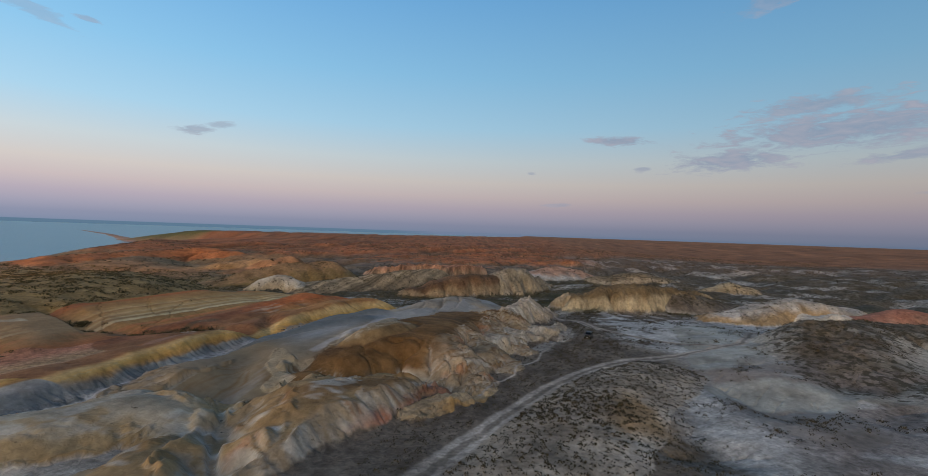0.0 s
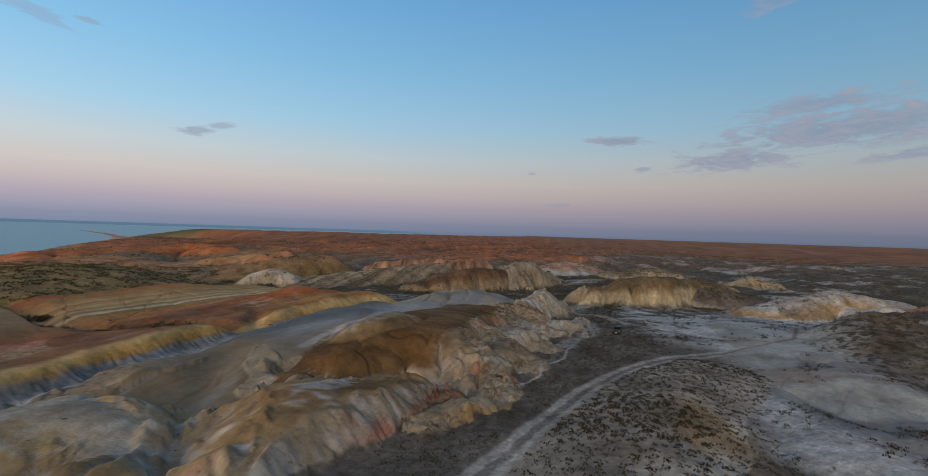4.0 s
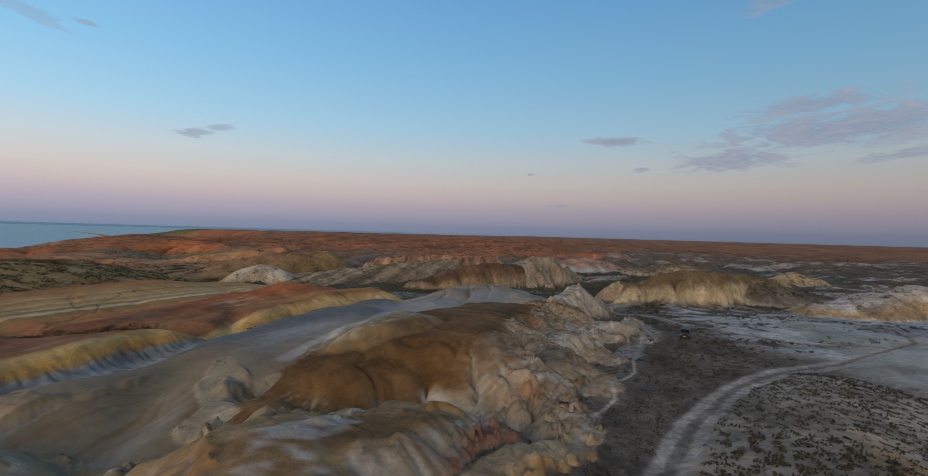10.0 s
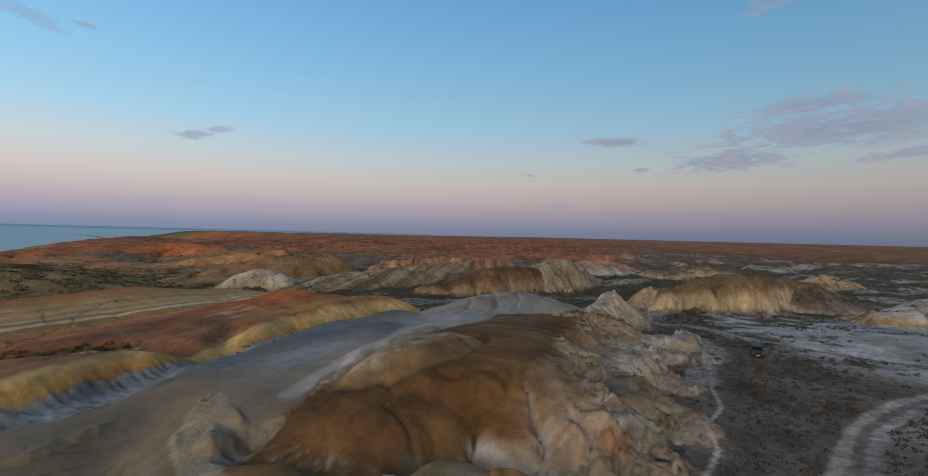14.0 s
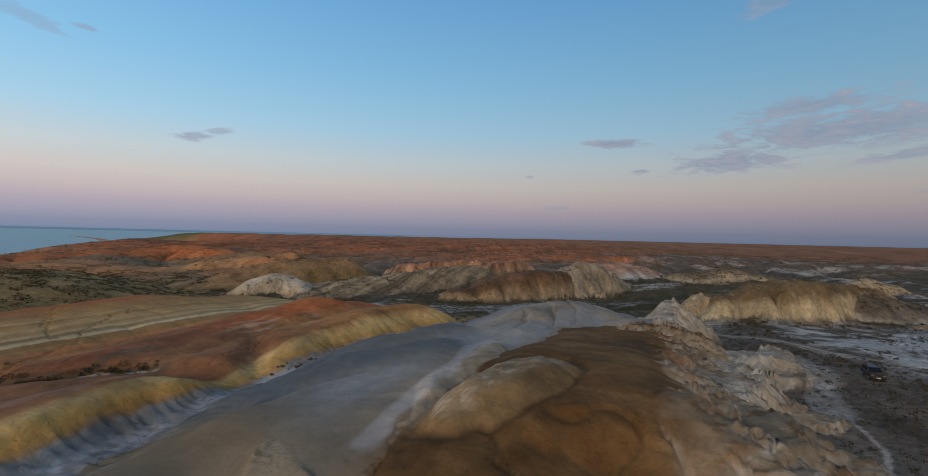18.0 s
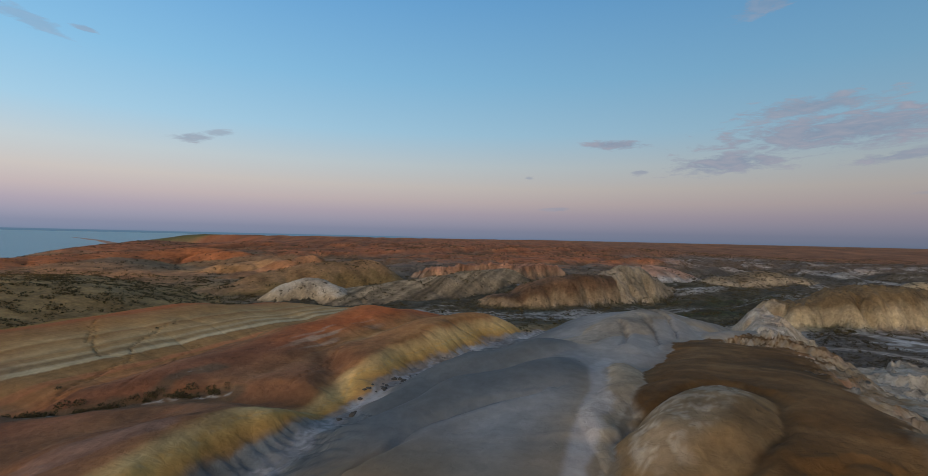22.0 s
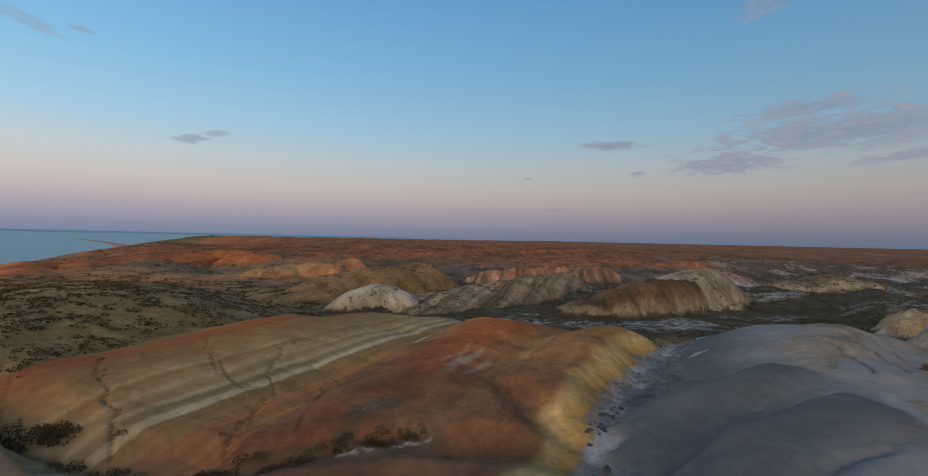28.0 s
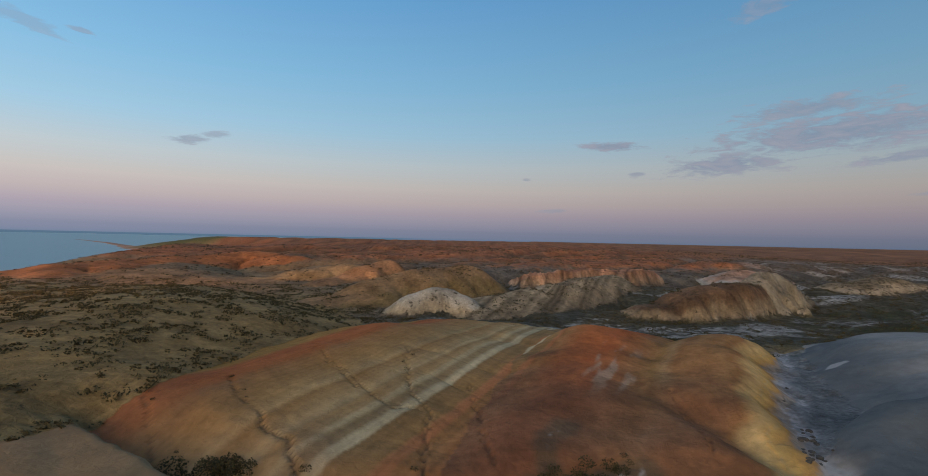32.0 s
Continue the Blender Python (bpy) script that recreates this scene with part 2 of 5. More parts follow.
def shape(X, Y):
    """Height, owner (0 the ground, else a hill's number) and the owner's relative height."""
    H = ground(X, Y)
    owner = np.zeros(X.shape, np.int32)
    rel, WAY, DST = np.zeros(X.shape), np.zeros(X.shape), np.zeros(X.shape)
    for n, h in enumerate(HILLS, 1):
        w = max(h["wl"], h["wr"]) * 1.35 + 3
        xs, ys = [a[0] for a in h["pts"]], [a[1] for a in h["pts"]]
        m = (X > min(xs) - w) & (X < max(xs) + w) & (Y > min(ys) - w) & (Y < max(ys) + w)
        if not m.any():
            continue
        x, y = X[m], Y[m]
        wx = x + 1.6 * perlin(x / 9, y / 9, n) + 0.5 * perlin(x / 3, y / 3, n + 3)
        wy = y + 1.6 * perlin(x / 9, y / 9, n + 50) + 0.5 * perlin(x / 3, y / 3, n + 53)
        d, side, way, zt = along(wx, wy, h["pts"])
        r = d / (h["wr"] + (h["wl"] - h["wr"]) * (0.5 - 0.5 * side))
        if h["lobes"]:
            k = way / h["size"] + side * 3.0
            cut = np.abs(perlin(k * 0.45, d / h["size"] * 0.15, n + 6)) * 2.0 + np.abs(perlin(k, d / h["size"] * 0.35, n + 7)) * 1.2
            cut = cut + (0.45 if h["pts"][0][1] < 205 else 0.15) * np.abs(perlin(k * 2.7, d / h["size"] * 0.8, n + 8)) * 1.6
            r = r * (1 + h["lobes"] * (0.95 - cut) * step01(0.1, 0.6, r))
        f = np.clip(1 - np.clip(r, 0, 1) ** h["p"], 0, 1) ** h["q"]
        z = h["foot"] + (zt - h["foot"]) * f - 3.0 * np.clip(r - 1, 0, 3)
        k, base = h["soft"], H[m]
        both = np.maximum(base, z) + k * np.log1p(np.exp(-np.abs(base - z) / k)) * (r < 1.4) - 0.0
        both = np.where(r < 1.4, both - k * math.log(2) * np.exp(-np.abs(base - z) / k) * 0.6, base)
        H[m] = both
        o = owner[m]
        mine = (z > base) & (r < 1.1)
        o[mine] = n
        owner[m] = o
        for whole, now in ((rel, f), (WAY, way + 40 * side * (d > 0.5)), (DST, d)):
            rr = whole[m]
            rr[mine] = now[mine]
            whole[m] = rr
    return drained(H, X, Y), owner, rel, WAY, DST

# ---- the hills, near ones first ----
# colours of rock and soil
GREY, PALE, CREAM, OCHRE, TAN = (0.174, 0.187, 0.189), (0.35, 0.325, 0.28), (0.36, 0.27, 0.165), (0.118, 0.064, 0.024), (0.29, 0.18, 0.09)
YELLOW, RED, BRICK, WHITE, OLIVE = (0.40, 0.25, 0.105), (0.27, 0.105, 0.055), (0.35, 0.14, 0.065), (0.46, 0.425, 0.37), (0.275, 0.18, 0.074)
SOIL, RUST, PINK, DARK = (0.15, 0.124, 0.098), (0.29, 0.12, 0.05), (0.33, 0.215, 0.15), (0.135, 0.11, 0.08)

hill("striped_slope", "long clay slope striped cream, white and red, cut by thin cracks",
     [(-124, 138, 14.5), (-112, 170, 15.6), (-102, 196, 16.0), (-90, 212, 14.0)], 28, 34, 9.5, 1.5, 1.0, 0.03, 14, colour="beds")
hill("olive_hill", "broad olive hill dotted with dark low shrubs",
     [(-190, 90, 17), (-165, 130, 18), (-152, 165, 19), (-150, 200, 20), (-170, 235, 18)], 75, 46, 9, 1.8, 1.0, top=OLIVE, flank=OLIVE)
hill("pale_mound", "smooth pale tan clay mound beside a bushy gully",
     [(-146, 118, 13.4), (-132, 130, 14.6), (-120, 137, 14.4), (-113, 138, 13.4)], 14, 12, 9, 2.2, 1.0, top=(0.37, 0.29, 0.19), flank=(0.33, 0.235, 0.14))
hill("red_ridge", "rounded red-brown clay ridge with pale streaks",
     [(-86, 132, 10.8), (-80, 158, 12.6), (-70, 185, 14.5), (-62, 203, 15.9), (-58, 213, 13.5)], 13, 20, 9.5, 1.8, 1.0, 0.05, 12, colour="beds")
hill("yellow_ridge", "clay ridge with a yellow scarp and a red-brown back",
     [(-86, 78, 12), (-74, 98, 13), (-67, 114, 13.8), (-63, 130, 14.1), (-60, 138, 13.6)], 20, 9, 8.5, 2.4, 1.0, 0.10, 7, colour="beds")
hill("yellow_ridge", "short clay ridge with a yellow scarp and a red-brown back",
     [(-60, 149, 12.8), (-52, 167, 14.4), (-43, 183, 15.6), (-35, 194, 15.8)], 20, 9, 8.5, 2.4, 1.0, 0.08, 8, colour="beds")
hill("grey_ridge", "smooth blue-grey clay ridge with rounded folds",
     [(-44, 107, 13.2), (-38, 117, 14.8), (-24, 143, 16.0), (-13, 166, 16.8), (-4, 183, 18.2), (3, 196, 16.4)], 26, 21, 8.5, 1.9, 1.0, 0.10, 16, colour="beds")
hill("grey_lobe", "smooth rounded blue-grey clay lobe", [(-48, 152, 12.6), (-38, 159, 15.4), (-27, 161, 17.2)], 5, 15, 9, 2.0, 1, top=(0.116, 0.133, 0.143), flank=(0.104, 0.119, 0.128))
hill("grey_lobe", "low smooth grey clay lobe with a sharp crease behind it", [(-50, 133, 13.2), (-39, 143, 15.8), (-29, 147, 17.0)], 5, 20, 9, 2.0, 1, top=(0.116, 0.133, 0.143), flank=(0.104, 0.119, 0.128))
hill("cream_dome", "rounded cream and grey clay dome with thin cracks", [(-19, 162, 16.6), (-11, 172, 18.2), (-3, 184, 18.6), (2, 190, 17.6)], 11, 10, 9.5, 2.6, 1, 0.08, 7,
     top=(0.27, 0.24, 0.195), flank=(0.31, 0.245, 0.165), base=PALE)
hill("grey_fold", "low rounded grey clay fold", [(-6, 178, 17.6), (6, 184, 17.4), (13, 188, 15.5)], 9, 9, 9.5, 2, 1, 0.12, 8,
     top=(0.25, 0.235, 0.21), flank=(0.30, 0.255, 0.19), base=PALE)
hill("grey_fold", "small folded grey and tan clay bump", [(6, 172, 16.8), (13, 177, 16.4)], 6, 6, 9.5, 2, 1, 0.15, 6, top=(0.25, 0.235, 0.21), flank=(0.32, 0.25, 0.165), base=PALE)
hill("ochre_mesa", "ochre-brown clay table with steep cream gullied cliffs",
     [(-26, 107, 14.2), (-17, 119, 17.6), (-10, 134, 18.2), (-2, 150, 17.4), (9, 164, 16.4)], 15, 17, 9, 4.2, 1.0, 0.22, 9, colour="mesa")
for crest, wide in (([(-20, 124, 17.2), (-25, 116, 15.6), (-30, 106, 12)], 8.5), ([(-13, 119, 17.6), (-15, 110, 15), (-17, 102, 11.5)], 8.0),
                    ([(-5, 121, 17.5), (-1, 112, 15.6), (3, 105, 12.2)], 9.5), ([(-1, 133, 17.4), (6, 122, 15.2), (10, 116, 12.2)], 9.5),
                    ([(6, 146, 16.6), (12, 137, 14.8), (16, 131, 12.2)], 9.0)):
    hill("clay_spur", "rounded ochre clay spur with a pale gullied face", crest, wide, wide, 8.8, 2.2, 1.0, 0.26 if crest[0][0] > -10 else 0.08, 5, colour="mesa")
hill("cream_tongue", "narrow cream clay tongue edged with white crust", [(-19, 147, 17.4), (-22, 138, 17.5), (-27, 129, 16.4), (-30, 119, 14.6), (-33, 110, 12.6)], 4.5, 5, 9, 2.0, 1, 0.06, 6,
     top=(0.33, 0.27, 0.19), flank=(0.36, 0.31, 0.24), base=PALE)
hill("rock_crest", "jagged cream and rust rock crest", [(9, 162, 15.8), (17, 174, 16.8), (25, 190, 18.4), (30, 199, 13)], 9, 9, 9, 1.6, 1, 0.45, 4, colour="mesa")
hill("white_buttress", "white and yellow gullied rock buttress at the foot of the cliff",
     [(8, 134, 14.8), (18, 147, 14.2), (26, 156, 13.8), (30, 160, 13.0)], 11, 9, 9, 2.4, 1, 0.45, 4.5, colour="mesa")
hill("ochre_dome", "rounded ochre dome with a gullied cream and red cliff",
     [(-36, 56, 13.0), (-30, 68, 14.6), (-24, 81, 16.2), (-17, 92, 16.2), (-14, 97, 14.6)], 14, 12, 8, 3.0, 1.0, 0.10, 6, colour="dome")
hill("white_mound", "white-crusted pale clay mound", [(-78, 58, 13), (-62, 72, 13.6), (-50, 82, 14.0), (-42, 80, 13.0)], 13, 13, 8.5, 2.2, 1, 0.10, 9,
     top=(0.30, 0.245, 0.165), flank=(0.28, 0.205, 0.112), base=(0.27, 0.18, 0.085))
hill("white_mound", "low pale clay mound with a white crust", [(-50, 52, 11.5), (-38, 62, 12.2), (-31, 66, 11)], 10, 9, 8, 2, 1, 0.10, 8,
     top=(0.37, 0.325, 0.26), flank=(0.32, 0.25, 0.16), base=TAN)
hill("grey_dome", "round grey clay dome", [(-61, 96, 12.4), (-55, 103, 13.9), (-51, 108, 13.4)], 9, 8, 8.5, 2.5, 1, 0.10, 7, top=(0.225, 0.18, 0.125), flank=(0.23, 0.17, 0.10), base=(0.24, 0.165, 0.09))
hill("buff_spur", "rounded buff clay spur with dark folds below a grey ridge", [(-40, 114, 14.4), (-37, 106, 13.8), (-35, 98, 12.0), (-34, 93, 10.4)], 7.5, 7.0, 8.5, 2.4, 1, 0.12, 6,
     top=(0.30, 0.245, 0.165), flank=(0.26, 0.195, 0.115), base=(0.22, 0.155, 0.085))
hill("clay_knob", "small rust-brown clay knob between pale mounds", [(-45, 82, 11.8), (-41, 86, 12.4)], 3.6, 3.6, 8.5, 2.2, 1, 0.2, 4,
     top=(0.25, 0.16, 0.085), flank=(0.30, 0.215, 0.12), base=TAN)
hill("buff_outcrop", "low buff and rust rock outcrop beside the dirt track", [(-8, 84, 11.2), (-1, 92, 12.6), (6, 100, 11.5)], 5, 6, 8.5, 2, 1, 0.4, 4,
     top=CREAM, flank=YELLOW, base=CREAM)
hill("rust_outcrop", "knobbly rust and cream rock lumps in a gully", [(-10, 90, 12.0), (-5, 96, 12.6), (0, 98, 11.6)], 4.5, 4.5, 8.5, 2, 1, 0.5, 3.5,
     top=(0.24, 0.125, 0.08), flank=(0.29, 0.19, 0.12), base=CREAM)
hill("shrub_hill", "rounded dark hill with evenly spaced low shrubs",
     [(2, 42, 12.5), (12, 64, 13.6), (24, 84, 14.6), (36, 102, 14.8), (45, 111, 14.2)], 15, 15, 10, 1.9, 1, top=(0.335, 0.285, 0.225), flank=(0.37, 0.325, 0.27), base=PALE)
hill("white_swell", "low swell of white crusted clay", [(58, 84, 13), (66, 108, 13.8), (78, 130, 14.2), (82, 160, 13.4)], 26, 26, 10.5, 1.8, 1, 0.14, 12,
     top=(0.33, 0.33, 0.30), flank=(0.29, 0.285, 0.255))
hill("dark_hill", "dark shrub-covered hill with pale flanks", [(84, 112, 15.5), (97, 138, 21.6), (116, 146, 20.5), (150, 142, 20)], 20, 34, 11, 1.5, 1.1, 0.12, 12,
     top=(0.12, 0.097, 0.07), flank=(0.30, 0.285, 0.25), base=(0.345, 0.34, 0.305))
hill("pale_shoulder", "pinkish pale shoulder of gullied clay", [(62, 58, 12.6), (84, 72, 14.6), (110, 92, 16)], 16, 18, 10, 1.8, 1, 0.15, 10, top=(0.185, 0.148, 0.122), flank=(0.20, 0.16, 0.125), base=PALE)
hill("yellow_cliff_hill", "olive-topped hill with pale yellow gullied cliffs",
     [(52, 220, 17.2), (62, 218, 20.2), (74, 218, 22.0), (86, 224, 21.0), (104, 236, 18.5)], 16, 12, 10, 2.8, 1, 0.40, 8,
     top=(0.145, 0.105, 0.058), flank=(0.34, 0.28, 0.18), base=(0.36, 0.30, 0.205))
hill("cream_hillock", "round cream clay hillock at the end of a cliff", [(43, 220, 14.6), (46, 220, 16.6), (48, 221, 16.0)], 6, 6, 10, 2.4, 1, 0.24, 5, top=(0.33, 0.26, 0.17), flank=CREAM, base=PALE)
hill("dark_shoulder", "dark shrubby shoulder with white streaks", [(92, 226, 18.5), (106, 228, 17), (120, 232, 14)], 18, 18, 10, 1.6, 1, 0.2, 7, top=DARK, flank=SOIL, base=PALE)
hill("orange_knoll", "pale knoll with white and orange banding", [(104, 194, 15), (116, 195, 18.4), (130, 197, 20.2), (150, 196, 17.5)], 16, 12, 10, 2.4, 1, 0.24, 8,
     top=(0.38, 0.35, 0.31), flank=(0.30, 0.215, 0.125), base=(0.20, 0.165, 0.12))
hill("red_knoll", "rounded red clay knoll with pale foot", [(140, 177, 17.5), (152, 175, 20.6), (170, 174, 18.5)], 13, 13, 10, 2, 1, 0.12, 7, top=(0.28, 0.13, 0.09), flank=(0.30, 0.19, 0.145), base=PALE)
hill("white_knoll", "small white clay knoll beside a red one", [(128, 186, 16), (134, 180, 17.4), (140, 168, 14)], 10, 10, 10, 2, 1, 0.3, 6, top=WHITE, flank=WHITE, base=PALE)
hill("brown_hill", "brown-topped hill with tan gullied cliffs",
     [(-22, 268, 12.5), (-13, 270, 16.2), (-3, 273, 18.6), (7, 277, 19.4), (13, 282, 18.6)], 16, 12, 6.0, 2.8, 1, 0.20, 10,
     top=(0.14, 0.085, 0.05), flank=(0.235, 0.175, 0.11), base=(0.25, 0.21, 0.155))
hill("tan_cone", "grey and tan gullied cone of clay", [(19, 288, 18.5), (28, 296, 21.8), (36, 304, 21.2), (43, 308, 16)], 15, 15, 6.5, 1.8, 1, 0.4, 6,
     top=(0.27, 0.225, 0.16), flank=(0.26, 0.215, 0.15), base=(0.32, 0.27, 0.20))
hill("white_cone", "pale cone hill with a pink top", [(60, 374, 20), (73, 384, 23.2), (88, 390, 21)], 26, 24, 11, 1.5, 1, 0.15, 9, top=(0.36, 0.23, 0.165), flank=(0.37, 0.35, 0.32), base=(0.27, 0.23, 0.18))
hill("white_butte", "small white-capped clay butte", [(-104, 264, 14.8), (-98, 266, 16.4), (-92, 267, 16.2), (-88, 266, 14.5)], 11, 11, 6.0, 1.8, 1, 0.16, 6,
     top=(0.40, 0.36, 0.295), flank=(0.35, 0.285, 0.195), base=(0.27, 0.20, 0.12))
hill("ledge_hill", "long buff hill of stone ledges with dark shrubs", [(-86, 270, 12.0), (-62, 294, 14.5), (-36, 320, 17.0), (-18, 336, 17.5)], 12, 22, 6.5, 1.5, 1, 0.12, 8,
     top=(0.27, 0.21, 0.135), flank=(0.235, 0.18, 0.115), base=(0.13, 0.105, 0.07))
hill("yellow_spur", "smooth yellow-tan spur of the plateau", [(-136, 280, 11), (-121, 294, 16.5), (-106, 306, 19.8), (-86, 324, 21)], 20, 24, 6.5, 1.8, 1, 0.1, 12,
     top=(0.26, 0.16, 0.08), flank=(0.20, 0.135, 0.058), base=SOIL)
hill("pink_scarp", "pink sunlit scarp below the plateau", [(-50, 338, 17), (-30, 346, 19.4), (-8, 352, 19.5), (8, 364, 19)], 26, 12, 10, 2, 1, 0.42, 6,
     top=(0.31, 0.165, 0.10), flank=(0.31, 0.20, 0.125), base=SOIL)
hill("far_hill", "low buff hill with pale ledges", [(94, 342, 16), (118, 348, 18.4), (138, 352, 17)], 18, 16, 10, 2, 1, 0.2, 8, top=(0.20, 0.155, 0.10), flank=(0.31, 0.255, 0.18), base=(0.20, 0.165, 0.12))
hill("pale_hillock", "small pale yellow hillock on dark ground", [(148, 298, 15), (158, 300, 17.4), (168, 302, 15)], 12, 11, 10, 2, 1, 0.2, 6, top=(0.34, 0.27, 0.17), flank=(0.31, 0.24, 0.15), base=SOIL)
hill("coast_ridge", "red sunlit ridge above the sea cliff", [(-322, 332, 7), (-303, 341, 13.0), (-282, 350, 17.0), (-268, 376, 18.6), (-252, 405, 20.6), (-212, 440, 24)], 50, 50, 6, 1.7, 1, 0.16, 20,
     top=RUST, flank=(0.28, 0.14, 0.07), base=(0.20, 0.145, 0.075))
hill("green_headland", "low green headland at the foot of the sand spit", [(-740, 1120, 3), (-675, 1125, 12), (-640, 1185, 18), (-600, 1260, 23), (-530, 1310, 24)], 70, 60, 2, 1.6, 1,
     top=(0.085, 0.095, 0.03), flank=(0.085, 0.09, 0.03))
hill("plateau_spur", "shrub-dotted tan spur of the plateau", [(-220, 338, 8.5), (-192, 350, 13), (-166, 363, 18), (-148, 380, 22)], 22, 20, 7, 1.7, 1, 0.2, 14, top=(0.28, 0.19, 0.10), flank=(0.215, 0.15, 0.075), base=(0.12, 0.09, 0.055))
hill("plateau_spur", "smooth tan spur with a dark gully beside it", [(-162, 318, 9.5), (-148, 338, 13.5), (-134, 358, 20), (-126, 372, 23)], 16, 18, 7, 1.7, 1, 0.2, 14, top=(0.29, 0.165, 0.085), flank=(0.215, 0.145, 0.07), base=(0.12, 0.09, 0.055))


# ---- the gullies that drain the clay hills: a line of (x, y, height of its bed), and how steep its sides are ----
DRAINS = [([(-70, 84, 9.0), (-63, 112, 9.6), (-58, 130, 10.0), (-55, 143, 10.2), (-52, 154, 10.2), (-47, 163, 10.2), (-38, 180, 10.2), (-29, 194, 9.8), (-17, 214, 9.0)], 0.85),
          ([(-124, 151, 12.6), (-113, 145, 11.2), (-104, 141, 10.6), (-88, 142, 10.4), (-75, 147, 10.2), (-66, 146, 10.2), (-57, 144, 10.3)], 0.55),
          ([(-34, 105, 11.0), (-24, 103, 10.0), (-13, 106, 9.2), (-3, 101, 9.6), (4, 97, 10.4)], 0.9),
          ([(-47, 93, 11.0), (-39, 85, 10.0), (-34, 74, 9.2), (-30, 60, 8.6)], 0.9),
          ([(-66, 92, 9.8), (-57, 91, 9.6), (-48, 92, 9.4), (-41, 88, 9.2)], 0.75),
          ([(-46, 114, 12.4), (-46, 104, 10.6), (-43, 96, 9.6), (-40, 88, 9.0)], 0.9),
          ([(-66, 172, 13.0), (-60, 158, 11.6), (-57, 148, 10.6)], 0.7),
          ([(-20, 124, 18.0), (-23, 117, 16.8), (-23, 110, 14.8), (-22, 103, 11.6)], 0.35),
          ([(52, 118, 12.2), (54, 99, 11.4), (57, 91, 11.0), (68, 93, 11.6), (78, 102, 12.6)], 0.22),
          ([(48, 103, 12.0), (40, 86, 11.2), (35, 72, 10.4)], 0.3),
          ([(99, 107, 14.2), (88, 100, 13.0), (73, 85, 11.6)], 0.3),
          ([(6, 168, 14.6), (14, 160, 12.6), (20, 152, 11.4), (28, 146, 10.6)], 0.8)]


def drained(H, X, Y):
    for line, side in DRAINS:
        x0, x1, y0, y1 = min(q[0] for q in line) - 25, max(q[0] for q in line) + 25, min(q[1] for q in line) - 25, max(q[1] for q in line) + 25
        m = (X > x0) & (X < x1) & (Y > y0) & (Y < y1)
        x, y = X[m], Y[m]
        d, _, _, z = along(x + 2.2 * perlin(x / 8, y / 8, 181) + 0.7 * perlin(x / 2.5, y / 2.5, 183), y + 2.2 * perlin(x / 8, y / 8, 182), line)
        v = z + side * np.maximum(d - 0.8, 0) * (0.8 + 0.5 * np.abs(perlin(x / 5, y / 5, 185)))
        a = H[m]
        k = 0.5
        H[m] = np.minimum(a, v) - k * np.log1p(np.exp(-np.abs(a - v) / k)) * np.exp(-d / 12)
    return H

# ---- the land as one sheet of even fineness near the walk, coarser far away ----
def spaced(lo, hi, step, mid_lo, mid_hi, far_lo, far_hi, grow=1.011, fast=1.06, cap=120.0):
    core = list(np.arange(lo, hi, step))
    a, s, left = lo, step, []
    while a > far_lo:
        s = min(s * (grow if a > mid_lo else fast), cap)
        a -= s
        left.append(a)
    b, s, right = core[-1], step, []
    while b < far_hi:
        s = min(s * (grow if b < mid_hi else fast), cap)
        b += s
        right.append(b)
    return np.array(left[::-1] + core + right)


STEP = 0.36
GX = spaced(-125, 100, STEP, -250, 220, -4200, 4300)
GY = spaced(58, 215, STEP, 50, 440, -700, 4700)
X, Y = np.meshgrid(GX, GY)
H, OWN, REL, WAY, DST = shape(X, Y)


def slope_of(Z):
    zy, zx = np.gradient(Z, GY, GX)
    return np.hypot(zx, zy)


ROAD = [(-12, 50, 5.0), (-4, 64, 4.6), (0, 72, 4.4), (7, 84, 4.2), (18, 101, 4.0), (30, 114, 3.8), (42, 122, 3.8), (56, 129, 3.6), (78, 140, 3.4), (95, 165, 3.2)]
TRACK = [(30, 205, 2.4), (36, 191, 2.6), (42, 180, 2.8), (43.5, 165, 2.8), (48, 156, 3.0), (58, 146, 3.2), (70, 138, 3.0)]
PATH = [(4, 97, 0.6), (7, 103, 0.5), (12, 110, 0.6), (13, 115, 0.5), (19, 123, 0.6), (21, 130, 0.5), (25, 138, 0.6), (28, 147, 0.5), (34, 158, 0.5)]
near = (X > -180) & (X < 200) & (Y > 30) & (Y < 420)

def upsample(D, x0, y0, step):
    """Values of a coarse even grid at the points of the sheet."""
    fx, fy = np.clip((GX - x0) / step, 0, D.shape[1] - 1.001), np.clip((GY - y0) / step, 0, D.shape[0] - 1.001)
    i, j = fx.astype(int), fy.astype(int)
    tx, ty = (fx - i)[None, :], (fy - j)[:, None]
    a = D[np.ix_(j, i)] * (1 - tx) + D[np.ix_(j, i + 1)] * tx
    b = D[np.ix_(j + 1, i)] * (1 - tx) + D[np.ix_(j + 1, i + 1)] * tx
    return a * (1 - ty) + b * ty


